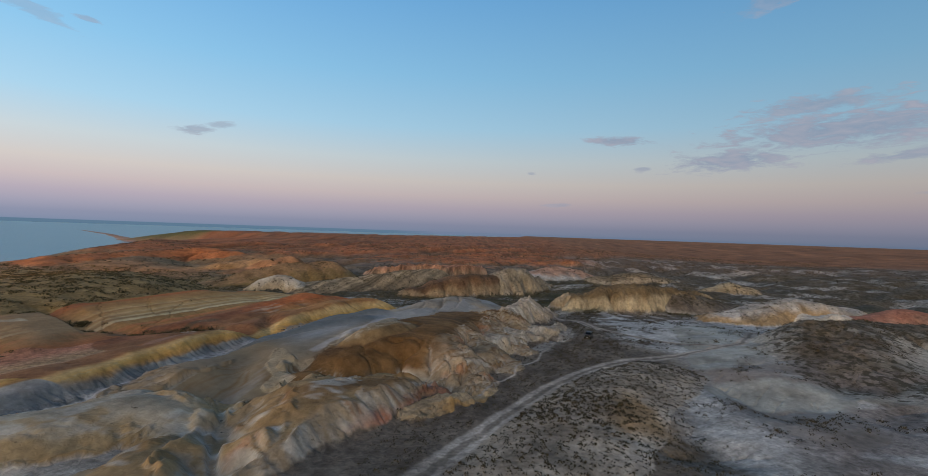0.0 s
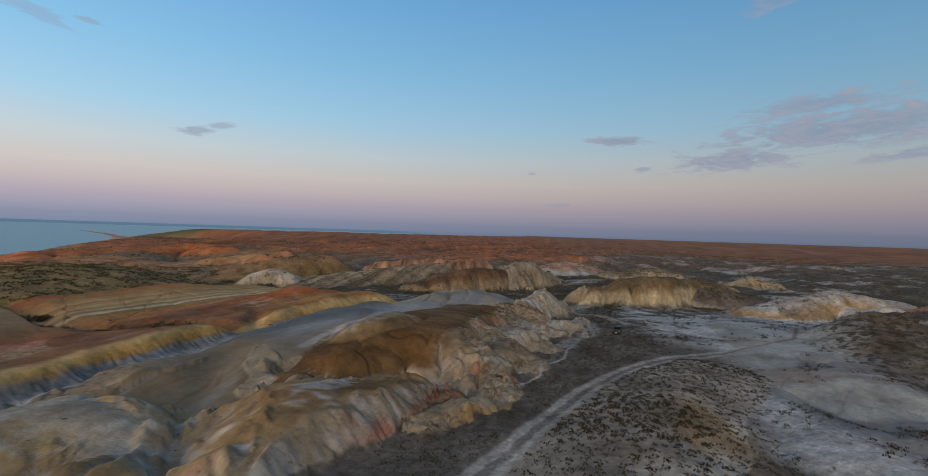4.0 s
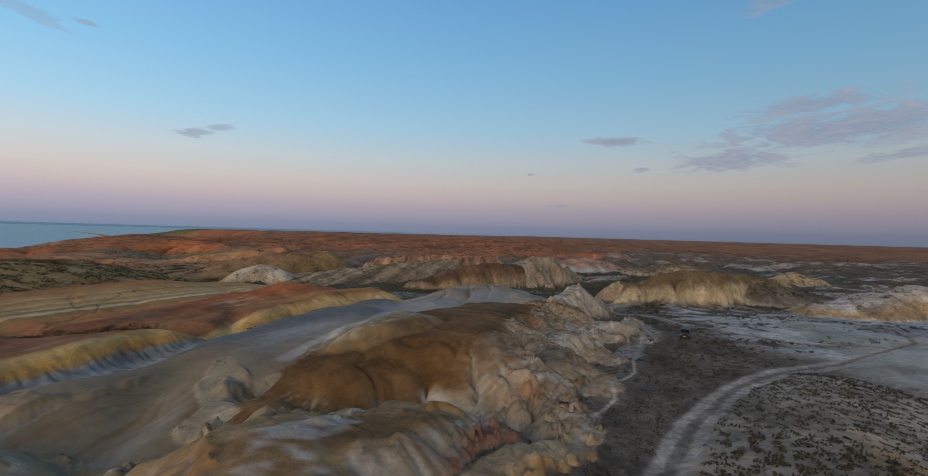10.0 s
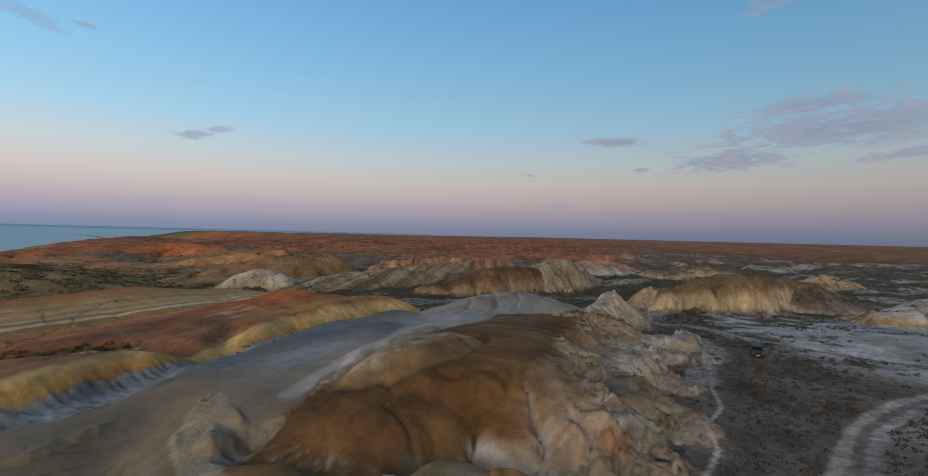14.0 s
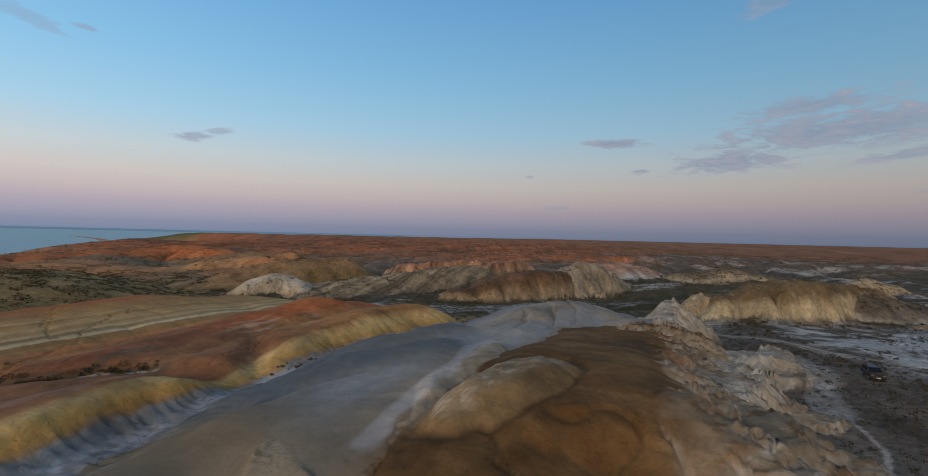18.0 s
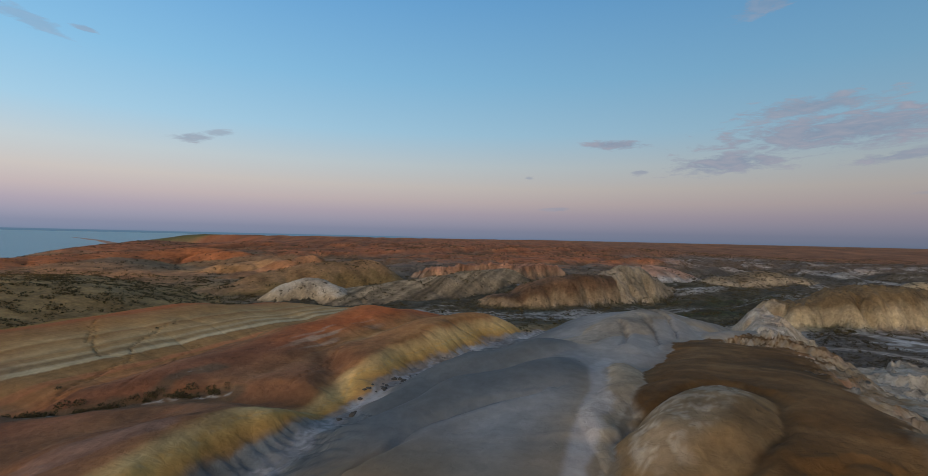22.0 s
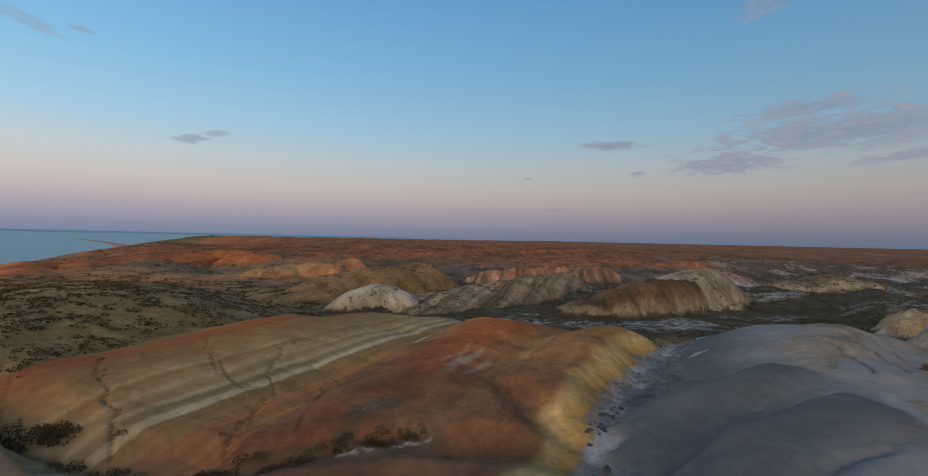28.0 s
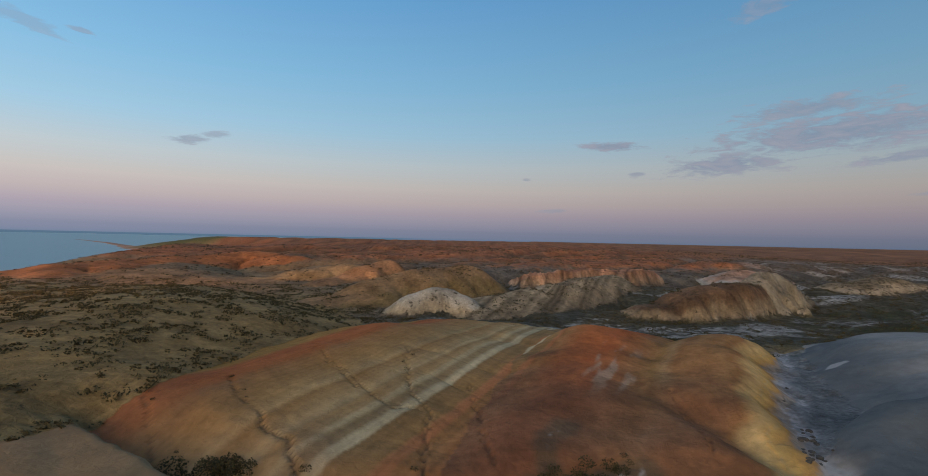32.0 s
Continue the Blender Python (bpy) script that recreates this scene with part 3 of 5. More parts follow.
def erode(Z, hard, step, rounds, rate, smooth, bare=0.25, seed=5):
    """Rain runs down an even grid and cuts gullies; the ground creeps a little."""
    rs = np.random.RandomState(seed)
    Z = Z + 0.03 * rs.randn(*Z.shape)
    wet = np.zeros_like(Z)
    ways = [(1, 0, 1.0), (-1, 0, 1.0), (0, 1, 1.0), (0, -1, 1.0), (1, 1, 1.414), (-1, -1, 1.414), (1, -1, 1.414), (-1, 1, 1.414)]
    for k in range(rounds):
        wet = wet * 0.985 + 0.02
        drops, tot = [], np.zeros_like(Z)
        for dy, dx, ln in ways:
            d = np.maximum(Z - np.roll(Z, (-dy, -dx), (0, 1)), 0) / (ln * step)
            d = d * d
            drops.append(d)
            tot += d
        grad = np.sqrt(np.maximum.reduce(drops))
        inv = wet / np.maximum(tot, 1e-9)
        moved = np.zeros_like(Z)
        for (dy, dx, ln), d in zip(ways, drops):
            moved += np.roll(inv * d, (dy, dx), (0, 1))
        wet = np.where(tot > 1e-9, 0.0, wet * 0.6) + moved
        Z = Z - np.minimum(rate * hard * np.minimum(np.maximum(wet - bare, 0), 8.0) * np.minimum(grad, 1.4), 0.25 * grad * step)
        if k % 3 == 2:
            mean = (np.roll(Z, 1, 0) + np.roll(Z, -1, 0) + np.roll(Z, 1, 1) + np.roll(Z, -1, 1)) / 4
            Z = Z + smooth * (mean - Z)
    return Z, wet


def faded(shape2, n):
    e = np.minimum(np.arange(shape2[0]), np.arange(shape2[0])[::-1])[:, None]
    f = np.minimum(np.arange(shape2[1]), np.arange(shape2[1])[::-1])[None, :]
    return np.clip(np.minimum(e, f) / n, 0, 1)


# lumps of the ground and of the hills before the rain
def tough(X, Y, OWN):
    """How strongly the hills are cut up: cliffs on the east of the mesa and of the dome, smooth clay on their backs."""
    lob = np.array([0.0] + [h["lobes"] for h in HILLS])[OWN]
    west = np.isin(OWN, [n for n, h in enumerate(HILLS, 1) if h["name"] in ("ochre_mesa", "clay_spur")])
    lob = np.where(west, 0.05 + (lob + 0.1) * step01(-7, 1, X - 0.15 * (Y - 112)), lob)
    d, s, _, _ = along(X, Y, [(-33, 66, 0), (-24, 80, 0), (-16, 92, 0), (-11, 100, 0)])
    dome = np.isin(OWN, [n for n, h in enumerate(HILLS, 1) if h["name"] == "ochre_dome"])
    return np.where(dome, 0.05 + (lob + 0.03) * step01(3, 7, d * s), lob)


def lumps(X, Y, H, OWN):
    lob = tough(X, Y, OWN)
    z = H + (OWN > 0) * (0.5 + 2.0 * lob) * (1.0 * fbm(X / 13, Y / 13, 3, seed=61)) * step01(700, 300, np.hypot(X, Y - 150))
    z = z + np.maximum(lob - 0.12, 0) * 3.0 * fbm(X / 4.5, Y / 4.5, 3, seed=66)
    # broken country between the far hills and to the right
    m = step01(222, 262, Y) * step01(470, 400, Y - 0.4 * np.clip(X, 0, 300)) * step01(-150, -90, X) * (0.45 + 0.55 * step01(20, 90, X))
    m = np.maximum(m, step01(150, 190, X) * step01(60, 120, Y) * step01(480, 400, Y))
    wx, wy = X + 9 * perlin(X / 30, Y / 30, 91), Y + 9 * perlin(X / 30, Y / 30, 92)
    z = z + m * np.where(OWN == 0, 1.0, 0.3) * (5.5 * np.clip(0.42 - np.abs(perlin(wx / 38, wy / 30, 93)) * 1.5, -0.2, 1) + 2.2 * perlin(wx / 14, wy / 12, 95))
    # spurs and gullies of the plateau's edge
    far = step01(330, 380, Y) * step01(3000, 700, Y) * step01(250, 120, X)
    u, v = X * 0.80 - Y * 0.60, X * 0.60 + Y * 0.80
    z = z - far * (5.0 * crease(u / 62 + 0.35 * perlin(X / 50, Y / 50, 3), v / 230, 81, 2.2) + 0.7 * crease(u / 26, v / 90, 82, 2.0))
    return z


C0X, C1X, C0Y, C1Y, CST = -300.0, 240.0, 40.0, 480.0, 1.1
cx, cy = np.meshgrid(np.arange(C0X, C1X, CST), np.arange(C0Y, C1Y, CST))
ch, cown, _, _, _ = shape(cx, cy)
cz = lumps(cx, cy, ch, cown)
GREYS = [n for n, h in enumerate(HILLS, 1) if "grey" in h["name"]]
COARSE = np.where(cown == 0, 0.35 - 0.27 * step01(310, 340, cy) * step01(140, 70, cx), np.where(np.isin(cown, GREYS), 0.02, 0.05 + 1.9 * tough(cx, cy, cown))) * (1 + 0.4 * step01(190, 220, cy))
ez, ewet = erode(cz, COARSE, CST, 150, 0.06, 0.04)
GULLY = upsample((ez - cz) * faded(cz.shape, 12), C0X, C0Y, CST)
FLOW = upsample(ewet * faded(cz.shape, 12), C0X, C0Y, CST)
H = lumps(X, Y, H, OWN) + GULLY
H = shore(H, X, Y, inland(X, Y))
SL = slope_of(H)
steep = step01(0.12, 0.75, SL)
detail = step01(420, 200, np.hypot(X, Y - 150))
TOUGH = tough(X, Y, OWN)
rugged = np.where(OWN == 0, 0.08, 0.03 + TOUGH * (0.4 + 0.6 * step01(0.1, 0.24, TOUGH)))


def level_along(H, line, extra, depth):
    """Flattens the ground across a track and presses it down a little."""
    d, side, way, w = along(X, Y, line)
    m = step01(1.0, 0.45, d / (w * 0.5 + extra))
    return H - depth * m, d, side, w


iy, ix = np.where((GY >= 58) & (GY < 214))[0], np.where((GX >= -125) & (GX < 99))[0]
core = np.ix_(iy, ix)
HARD = np.where(OWN == 0, 0.12, np.where(np.isin(OWN, GREYS), 0.0, 0.02 + 0.9 * TOUGH))
edge = faded(OWN[core].shape, 30)
cut_land, wet_core = erode(H[core], HARD[core], STEP, 80, 0.08, 0.04)
WET = np.zeros_like(H)
WET[core] = wet_core * edge
H[core] = H[core] * (1 - edge) + cut_land * edge


def n3_like(x, y):
    return perlin(x / 1.1, y / 1.1, 173)


# lumps, knobs and ribs on the steep faces
SL = slope_of(H)
steep = step01(0.15, 0.7, SL)
H = H + detail * rugged * (0.35 * fbm(X / 1.9, Y / 1.9, 3, seed=64) + steep * (1.2 * fbm(X / 4.6, Y / 4.6, 2, seed=161) + 4.0 * np.abs(perlin(X / 5.4, Y / 5.4, 165)) + 1.2 * np.abs(perlin(X / 2.3, Y / 2.3, 166)) + 0.3 * np.abs(perlin(X / 1.1, Y / 1.1, 164))))
WIDE = np.where((Y > 208) & (X > -70), 6.5, 3.2)
RIB = np.abs(perlin(WAY / WIDE + 0.6 * perlin(X / 4, Y / 4, 168), DST / 9, 167))
H = H + detail * np.where(rugged >= 0.19, rugged, 0) * steep * (np.where(Y > 208, 3.4, 1.9) * RIB + np.where(Y > 208, 0.4, 0.8) * np.abs(perlin(WAY / 1.1, DST / 5, 169)))

# the soft clay mounds are worn round
iy2, ix2 = np.where((GY > 58) & (GY < 126))[0], np.where((GX > -92) & (GX < -6))[0]
soft_box = np.ix_(iy2, ix2)
worn = H[soft_box].copy()
for k in (1, 2, 4, 6, 4, 2):
    worn = (worn * 2 + np.roll(worn, k, 0) + np.roll(worn, -k, 0) + np.roll(worn, k, 1) + np.roll(worn, -k, 1)) / 6
round_clay = np.isin(OWN, [n for n, h in enumerate(HILLS, 1) if h["name"] in ("white_mound", "ochre_dome", "grey_dome", "grey_ridge", "buff_spur", "cream_tongue", "clay_knob")]) * step01(0.22, 0.1, TOUGH)
worn_share = round_clay[soft_box] * faded(worn.shape, 24)
H[soft_box] = H[soft_box] * (1 - worn_share) + worn * worn_share

# round bulges with sharp creases between them on the clay mounds, and rills down to the main gully
BULGE = np.isin(OWN, [n for n, h in enumerate(HILLS, 1) if h["name"] in ("white_mound", "ochre_dome", "grey_dome", "clay_spur", "ochre_mesa", "buff_spur")])
ON_MESA = np.isin(OWN, [n for n, h in enumerate(HILLS, 1) if h["name"] in ("ochre_mesa", "clay_spur")])
MOUND = np.isin(OWN, [n for n, h in enumerate(HILLS, 1) if h["name"] in ("white_mound", "ochre_dome")])
H = H + detail * BULGE * steep * step01(0.3, 0.1, TOUGH) * np.where(ON_MESA, 0.06, 1.0) * (3.4 * np.abs(perlin(X / 9 + 0.3 * perlin(X / 6, Y / 6, 143), Y / 9, 141)) + MOUND * 0.6 * np.abs(perlin(X / 3, Y / 3, 142)))
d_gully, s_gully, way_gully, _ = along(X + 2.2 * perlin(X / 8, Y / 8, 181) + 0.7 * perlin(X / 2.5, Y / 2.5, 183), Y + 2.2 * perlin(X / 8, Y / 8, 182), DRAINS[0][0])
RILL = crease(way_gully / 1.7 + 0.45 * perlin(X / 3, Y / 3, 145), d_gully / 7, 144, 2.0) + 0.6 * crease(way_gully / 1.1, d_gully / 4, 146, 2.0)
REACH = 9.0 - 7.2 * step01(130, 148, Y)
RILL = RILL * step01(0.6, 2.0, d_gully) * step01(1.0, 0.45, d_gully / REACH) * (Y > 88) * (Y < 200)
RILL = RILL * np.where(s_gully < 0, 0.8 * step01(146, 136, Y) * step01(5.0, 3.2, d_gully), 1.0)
H = H - 0.5 * RILL
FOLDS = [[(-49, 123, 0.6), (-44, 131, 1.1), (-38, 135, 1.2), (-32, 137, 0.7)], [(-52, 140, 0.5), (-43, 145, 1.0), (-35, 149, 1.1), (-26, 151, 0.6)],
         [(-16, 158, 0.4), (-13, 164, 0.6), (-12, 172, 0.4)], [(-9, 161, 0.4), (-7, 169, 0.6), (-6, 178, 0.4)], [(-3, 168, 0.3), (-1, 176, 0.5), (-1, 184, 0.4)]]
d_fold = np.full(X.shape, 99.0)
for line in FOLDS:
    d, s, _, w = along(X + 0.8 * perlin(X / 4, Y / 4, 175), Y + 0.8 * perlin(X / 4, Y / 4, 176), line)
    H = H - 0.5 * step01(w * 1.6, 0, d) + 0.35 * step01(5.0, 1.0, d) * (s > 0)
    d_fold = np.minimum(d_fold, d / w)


# flutes and clefts that the rain has cut into the bare clay faces
bare_face = np.clip(BULGE * 0.12 + step01(0.15, 0.3, TOUGH), 0, 1) * (Y < 206) * step01(0.2, 0.6, slope_of(H))
H = H - detail * bare_face * (0.5 * crease(WAY / 2.1 + 0.5 * perlin(X / 3, Y / 3, 152), DST / 6, 151, 2.5) + 0.2 * crease(X / 1.5, Y / 1.5, 153, 2.0))

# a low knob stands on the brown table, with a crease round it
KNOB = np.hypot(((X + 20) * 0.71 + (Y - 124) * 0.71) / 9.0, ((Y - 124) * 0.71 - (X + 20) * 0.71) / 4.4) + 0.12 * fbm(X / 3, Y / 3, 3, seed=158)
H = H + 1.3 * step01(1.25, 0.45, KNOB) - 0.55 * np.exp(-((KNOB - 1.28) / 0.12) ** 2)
# a flat-topped cream mound past the pit at the foot of the striped slope
RIM = (147 - 0.64 * (X + 120) - Y) / 1.187 + 0.5 * fbm(X / 3, Y / 3, 3, seed=159)
FOOT = step01(-0.9, 0.9, RIM) * step01(22, 8, RIM) * step01(-98, -104, X) * step01(-134, -126, X)
H = H + FOOT * np.maximum(14.25 + 0.03 * np.clip(RIM, 0, 4) - 0.14 * np.maximum(X + 114, 0) - H, 0)
d_dome, s_dome, way_dome, _ = along(X, Y, [(-36, 56, 0), (-30, 68, 0), (-24, 81, 0), (-17, 92, 0), (-14, 97, 0)])
ON_DOME = np.isin(OWN, [n for n, h in enumerate(HILLS, 1) if h["name"] == "ochre_dome"]) * step01(4, 7, d_dome * s_dome) * step01(0.25, 0.6, slope_of(H))
H = H - ON_DOME * (0.28 * crease(way_dome / 2.3 + 0.5 * perlin(X / 3, Y / 3, 155), d_dome / 9, 154, 2.0) + 0.2 * crease(way_dome / 0.8, d_dome / 6, 156, 2.0))

# cracks that run down the slopes
CRACKS = [[(-116, 163, 0.6), (-115, 160, 0.7), (-109, 153, 0.9), (-104, 148, 1.2), (-101, 142, 1.5)], [(-97, 183, 0.6), (-95, 166, 0.7), (-92, 160, 0.8), (-92, 150, 1.0), (-91, 144, 1.4)],
          [(-106, 172, 0.5), (-99, 162, 0.7), (-96, 159, 0.7), (-93, 161, 0.6)], [(-87, 172, 0.6), (-87, 164, 0.8), (-86, 160, 0.9), (-86, 148, 1.3)], [(-123, 158, 0.6), (-119, 151, 0.8), (-116, 147, 1.0), (-112, 144, 1.4)],
          [(-61, 168, 0.6), (-62, 158, 0.8), (-64, 150, 1.2)], [(-112, 183, 0.4), (-107, 172, 0.5), (-101, 163, 0.6)],
          [(-112, 144, 2.4), (-98, 139, 2.2), (-87, 142, 2.4), (-78, 148, 2.2), (-72, 150, 1.8)]]
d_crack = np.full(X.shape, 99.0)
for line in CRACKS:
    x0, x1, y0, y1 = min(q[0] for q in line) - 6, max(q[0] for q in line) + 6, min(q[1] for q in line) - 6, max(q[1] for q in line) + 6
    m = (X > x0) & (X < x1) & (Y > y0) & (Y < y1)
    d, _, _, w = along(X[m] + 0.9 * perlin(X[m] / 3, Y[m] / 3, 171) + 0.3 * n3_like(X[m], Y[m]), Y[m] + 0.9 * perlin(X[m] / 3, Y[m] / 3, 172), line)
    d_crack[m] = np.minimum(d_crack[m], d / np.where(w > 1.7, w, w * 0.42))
H = H - 0.35 * step01(0.5, 0.05, d_crack)

H, d_road, s_road, w_road = level_along(H, ROAD, 0.6, 0.12)
H, d_track, s_track, w_track = level_along(H, TRACK, 0.5, 0.10)
H, d_path, s_path, w_path = level_along(H, PATH, 0.2, 0.06)
SL = slope_of(H)


def height_at(x, y):
    i = np.clip(np.searchsorted(GX, x) - 1, 0, len(GX) - 2)
    j = np.clip(np.searchsorted(GY, y) - 1, 0, len(GY) - 2)
    fx, fy = (x - GX[i]) / (GX[i + 1] - GX[i]), (y - GY[j]) / (GY[j + 1] - GY[j])
    return (H[j, i] * (1 - fx) + H[j, i + 1] * fx) * (1 - fy) + (H[j + 1, i] * (1 - fx) + H[j + 1, i + 1] * fx) * fy


# ---- colours of the rock and soil ----
def blend(C, col, m):
    m = np.clip(m, 0, 1)[..., None]
    return C * (1 - m) + np.asarray(col) * m


S, W = strata(X, Y)
ON_STRIPES = np.isin(OWN, [n for n, h in enumerate(HILLS, 1) if h["name"] == "striped_slope"])
SS = S + np.where(ON_STRIPES, 0.085 * (W - 100) + 0.02 * (H - 14), 0.5 * (H - 14)) + np.where(ON_STRIPES, 0.35, 2.2) * fbm(X / 24, Y / 24, 4, seed=101) + np.where(ON_STRIPES, 0.16, 0.35) * fbm(X / 3, Y / 3, 2, seed=104)
SPOT = (-24.5, 187.5)
BROWN = [(-28, 103, 6.0), (-22, 112, 9.0), (-14, 124, 9.5), (-11, 136, 9.5), (-10, 149, 8.0)]
BEDS = [(-230, OLIVE), (-186, OLIVE), (-183.5, (0.31, 0.108, 0.05)), (-178.5, (0.31, 0.125, 0.06)), (-176.5, (0.30, 0.175, 0.10)), (-173, (0.31, 0.20, 0.11)), (-170, (0.33, 0.235, 0.14)), (-168.5, (0.37, 0.29, 0.20)),
        (-167.2, (0.30, 0.20, 0.115)), (-165.5, (0.36, 0.27, 0.175)), (-163.6, (0.40, 0.33, 0.245)), (-162.8, (0.31, 0.225, 0.14)), (-161.6, (0.36, 0.28, 0.19)), (-160.8, (0.43, 0.385, 0.32)), (-159.9, (0.27, 0.215, 0.155)),
        (-159.0, (0.29, 0.235, 0.175)), (-158.5, (0.47, 0.44, 0.39)), (-157.5, (0.47, 0.44, 0.39)), (-157.2, (0.26, 0.18, 0.11)), (-154.3, (0.285, 0.19, 0.11)), (-153.8, (0.37, 0.19, 0.12)), (-152.8, (0.36, 0.17, 0.105)), (-152.5, (0.265, 0.15, 0.085)),
        (-151, (0.30, 0.17, 0.10)), (-147, (0.34, 0.13, 0.062)),
        (-142, (0.33, 0.115, 0.055)), (-138, (0.30, 0.165, 0.098)), (-135, TAN), (-133, (0.35, 0.24, 0.16)), (-131, (0.29, 0.16, 0.09)), (-127, (0.31, 0.19, 0.11)), (-124, (0.28, 0.16, 0.092)), (-121.5, (0.38, 0.285, 0.18)),
        (-119.5, (0.43, 0.345, 0.225)), (-117.6, (0.43, 0.335, 0.20)), (-116.4, (0.46, 0.30, 0.105)), (-114.2, (0.46, 0.265, 0.08)), (-112.4, (0.36, 0.205, 0.08)), (-111.5, PALE), (-109, (0.27, 0.265, 0.255)), (-106, (0.12, 0.133, 0.141)), (-99, (0.138, 0.153, 0.162)), (-94, (0.20, 0.215, 0.222)), (-86, (0.27, 0.278, 0.28)), (-82, (0.29, 0.285, 0.28)), (-79, (0.35, 0.34, 0.33)), (-77, GREY),
        (-74, CREAM), (-70, TAN), (-60, CREAM)]
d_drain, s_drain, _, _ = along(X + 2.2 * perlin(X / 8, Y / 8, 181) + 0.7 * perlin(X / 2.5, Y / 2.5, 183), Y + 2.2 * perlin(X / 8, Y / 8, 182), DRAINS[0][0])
inside = (Y > 92) & (Y < 210)
SS = np.where(inside & (s_drain > 0), np.maximum(SS, -106.0), SS)
rear = step01(132, 148, Y)
scarp = -109.2 - 3.6 * rear - (2.0 + 0.1 * rear) * np.maximum(d_drain - 1.8, 0)
mix = step01(9, 14, d_drain)
SS = np.where(inside & (s_drain < 0) & (d_drain < 60), scarp * (1 - mix) + np.minimum(SS, np.maximum(scarp, -126.0)) * mix, SS)
bs = np.array([b[0] for b in BEDS], float)
bc = np.array([b[1] for b in BEDS], float)
bed = np.stack([np.interp(SS, bs, bc[:, k]) for k in range(3)], -1) * np.where(SS < -117, 1.0, 0.0)[..., None] * (np.array((1.18, 1.0, 0.66)) - 1) + np.stack([np.interp(SS, bs, bc[:, k]) for k in range(3)], -1)
# colour of the open ground: grey-brown soil, white crusts in the valley, red earth on the plateau
n1, n2, n3 = fbm(X / 30, Y / 30, 4, seed=111), fbm(X / 6, Y / 6, 4, seed=115), fbm(X / 1.4, Y / 1.4, 2, seed=119)
COL = np.zeros(X.shape + (3,)) + np.asarray(SOIL)
inbeds = step01(-46, -60, S) * step01(228, 205, Y) * step01(-205, -190, S)
COL = blend(COL, (0.36, 0.33, 0.29), inbeds)
COL = np.where((inbeds * step01(-95, -110, S))[..., None] > 0.5, bed * 0.75 + COL * 0.25, COL)
SALT = (0.40, 0.39, 0.37)
salt = step01(-0.12, 0.22, n1 * 0.5 + n2 * 0.7 + 0.55 * step01(38, 58, X - 0.15 * (Y - 140)) * step01(215, 170, Y))
COL = blend(COL, SALT, salt * step01(0, 12, X - 0.1 * (Y - 150) - 39 - 13 * step01(146, 130, Y) * step01(108, 118, Y)) * step01(230, 190, Y) * step01(50, 70, Y) * 0.95)
COL = blend(COL, (0.11, 0.115, 0.05), step01(0.0, 0.25, n1 + 0.2) * step01(200, 215, Y) * step01(330, 300, Y) * step01(-60, 0, X) * 0.7)
COL = blend(COL, (0.23, 0.185, 0.12), step01(0.1, 0.4, n2 + 0.6 * n1) * step01(-100, -140, X) * 0.6)
COL = blend(COL, OLIVE, step01(-100, -140, X) * step01(330, 290, Y))
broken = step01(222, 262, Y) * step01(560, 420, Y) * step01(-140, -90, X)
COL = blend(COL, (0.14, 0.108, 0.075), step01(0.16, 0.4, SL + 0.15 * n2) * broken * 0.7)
COL = blend(COL, (0.205, 0.20, 0.195), step01(0.05, 0.3, n2 + n1 * 0.6 - 0.05) * step01(60, 120, X) * broken * 0.75)
valley = step01(206, 216, Y) * step01(350, 322, Y - 0.35 * np.clip(X, 0, 300)) * step01(-112, -88, X)
COL = blend(COL, (0.085, 0.076, 0.048), valley * 0.85)
rough_land = step01(50, 110, X - 0.05 * Y) * step01(225, 250, Y) * step01(640, 520, Y)
COL = blend(COL, (0.10, 0.087, 0.069), rough_land * 0.8)
crust = fbm(X / 42, Y / 24, 6, 0.58, seed=221)
COL = blend(COL, (0.33, 0.32, 0.30), np.maximum(valley * step01(0.16, 0.34, crust), rough_land * step01(0.1, 0.28, crust)) * 0.8)
COL = blend(COL, (0.05, 0.058, 0.022), step01(0.05, 0.3, fbm(X / 24, Y / 14, 3, seed=223)) * step01(0, 20, X) * step01(110, 70, X) * step01(222, 232, Y) * step01(300, 270, Y) * 0.85)
gully_shade = crease((X * 0.80 - Y * 0.60) / 62 + 0.35 * perlin(X / 50, Y / 50, 3), (X * 0.60 + Y * 0.80) / 230, 81, 1.5)
plat = np.maximum(step01(15.0, 19.0, H + 2 * n2 + 2 * n1 - 3.0 * step01(60, 200, X)) * step01(310, 360, Y) * (1 - rough_land), step01(560, 680, Y))
COL = blend(COL, (0.285, 0.112, 0.05), plat)
COL = blend(COL, (0.225, 0.115, 0.062), plat * step01(20, 140, X - 0.1 * Y) * 0.8)
COL = blend(COL, (0.29, 0.14, 0.065), plat * step01(0.0, 0.3, n2) * 0.6)
COL = blend(COL, (0.13, 0.075, 0.045), plat * step01(0.05, 0.3, -n1) * 0.6)
# shade of the plateau's gullies, put into the soil colour along the carved creases
COL = blend(COL, (0.085, 0.066, 0.04), step01(0.4, 0.85, gully_shade + 0.3 * n2) * step01(320, 360, Y) * step01(1500, 600, Y) * step01(160, 60, X) * 0.55)
COL = blend(COL, (0.09, 0.10, 0.035), step01(130, 95, np.hypot(X + 672, (Y - 1165) * 0.8)) * 0.95)
COL = blend(COL, (0.32, 0.20, 0.12), step01(9, 3, H) * step01(330, 345, Y) * step01(-150, -250, X) * 0.6)
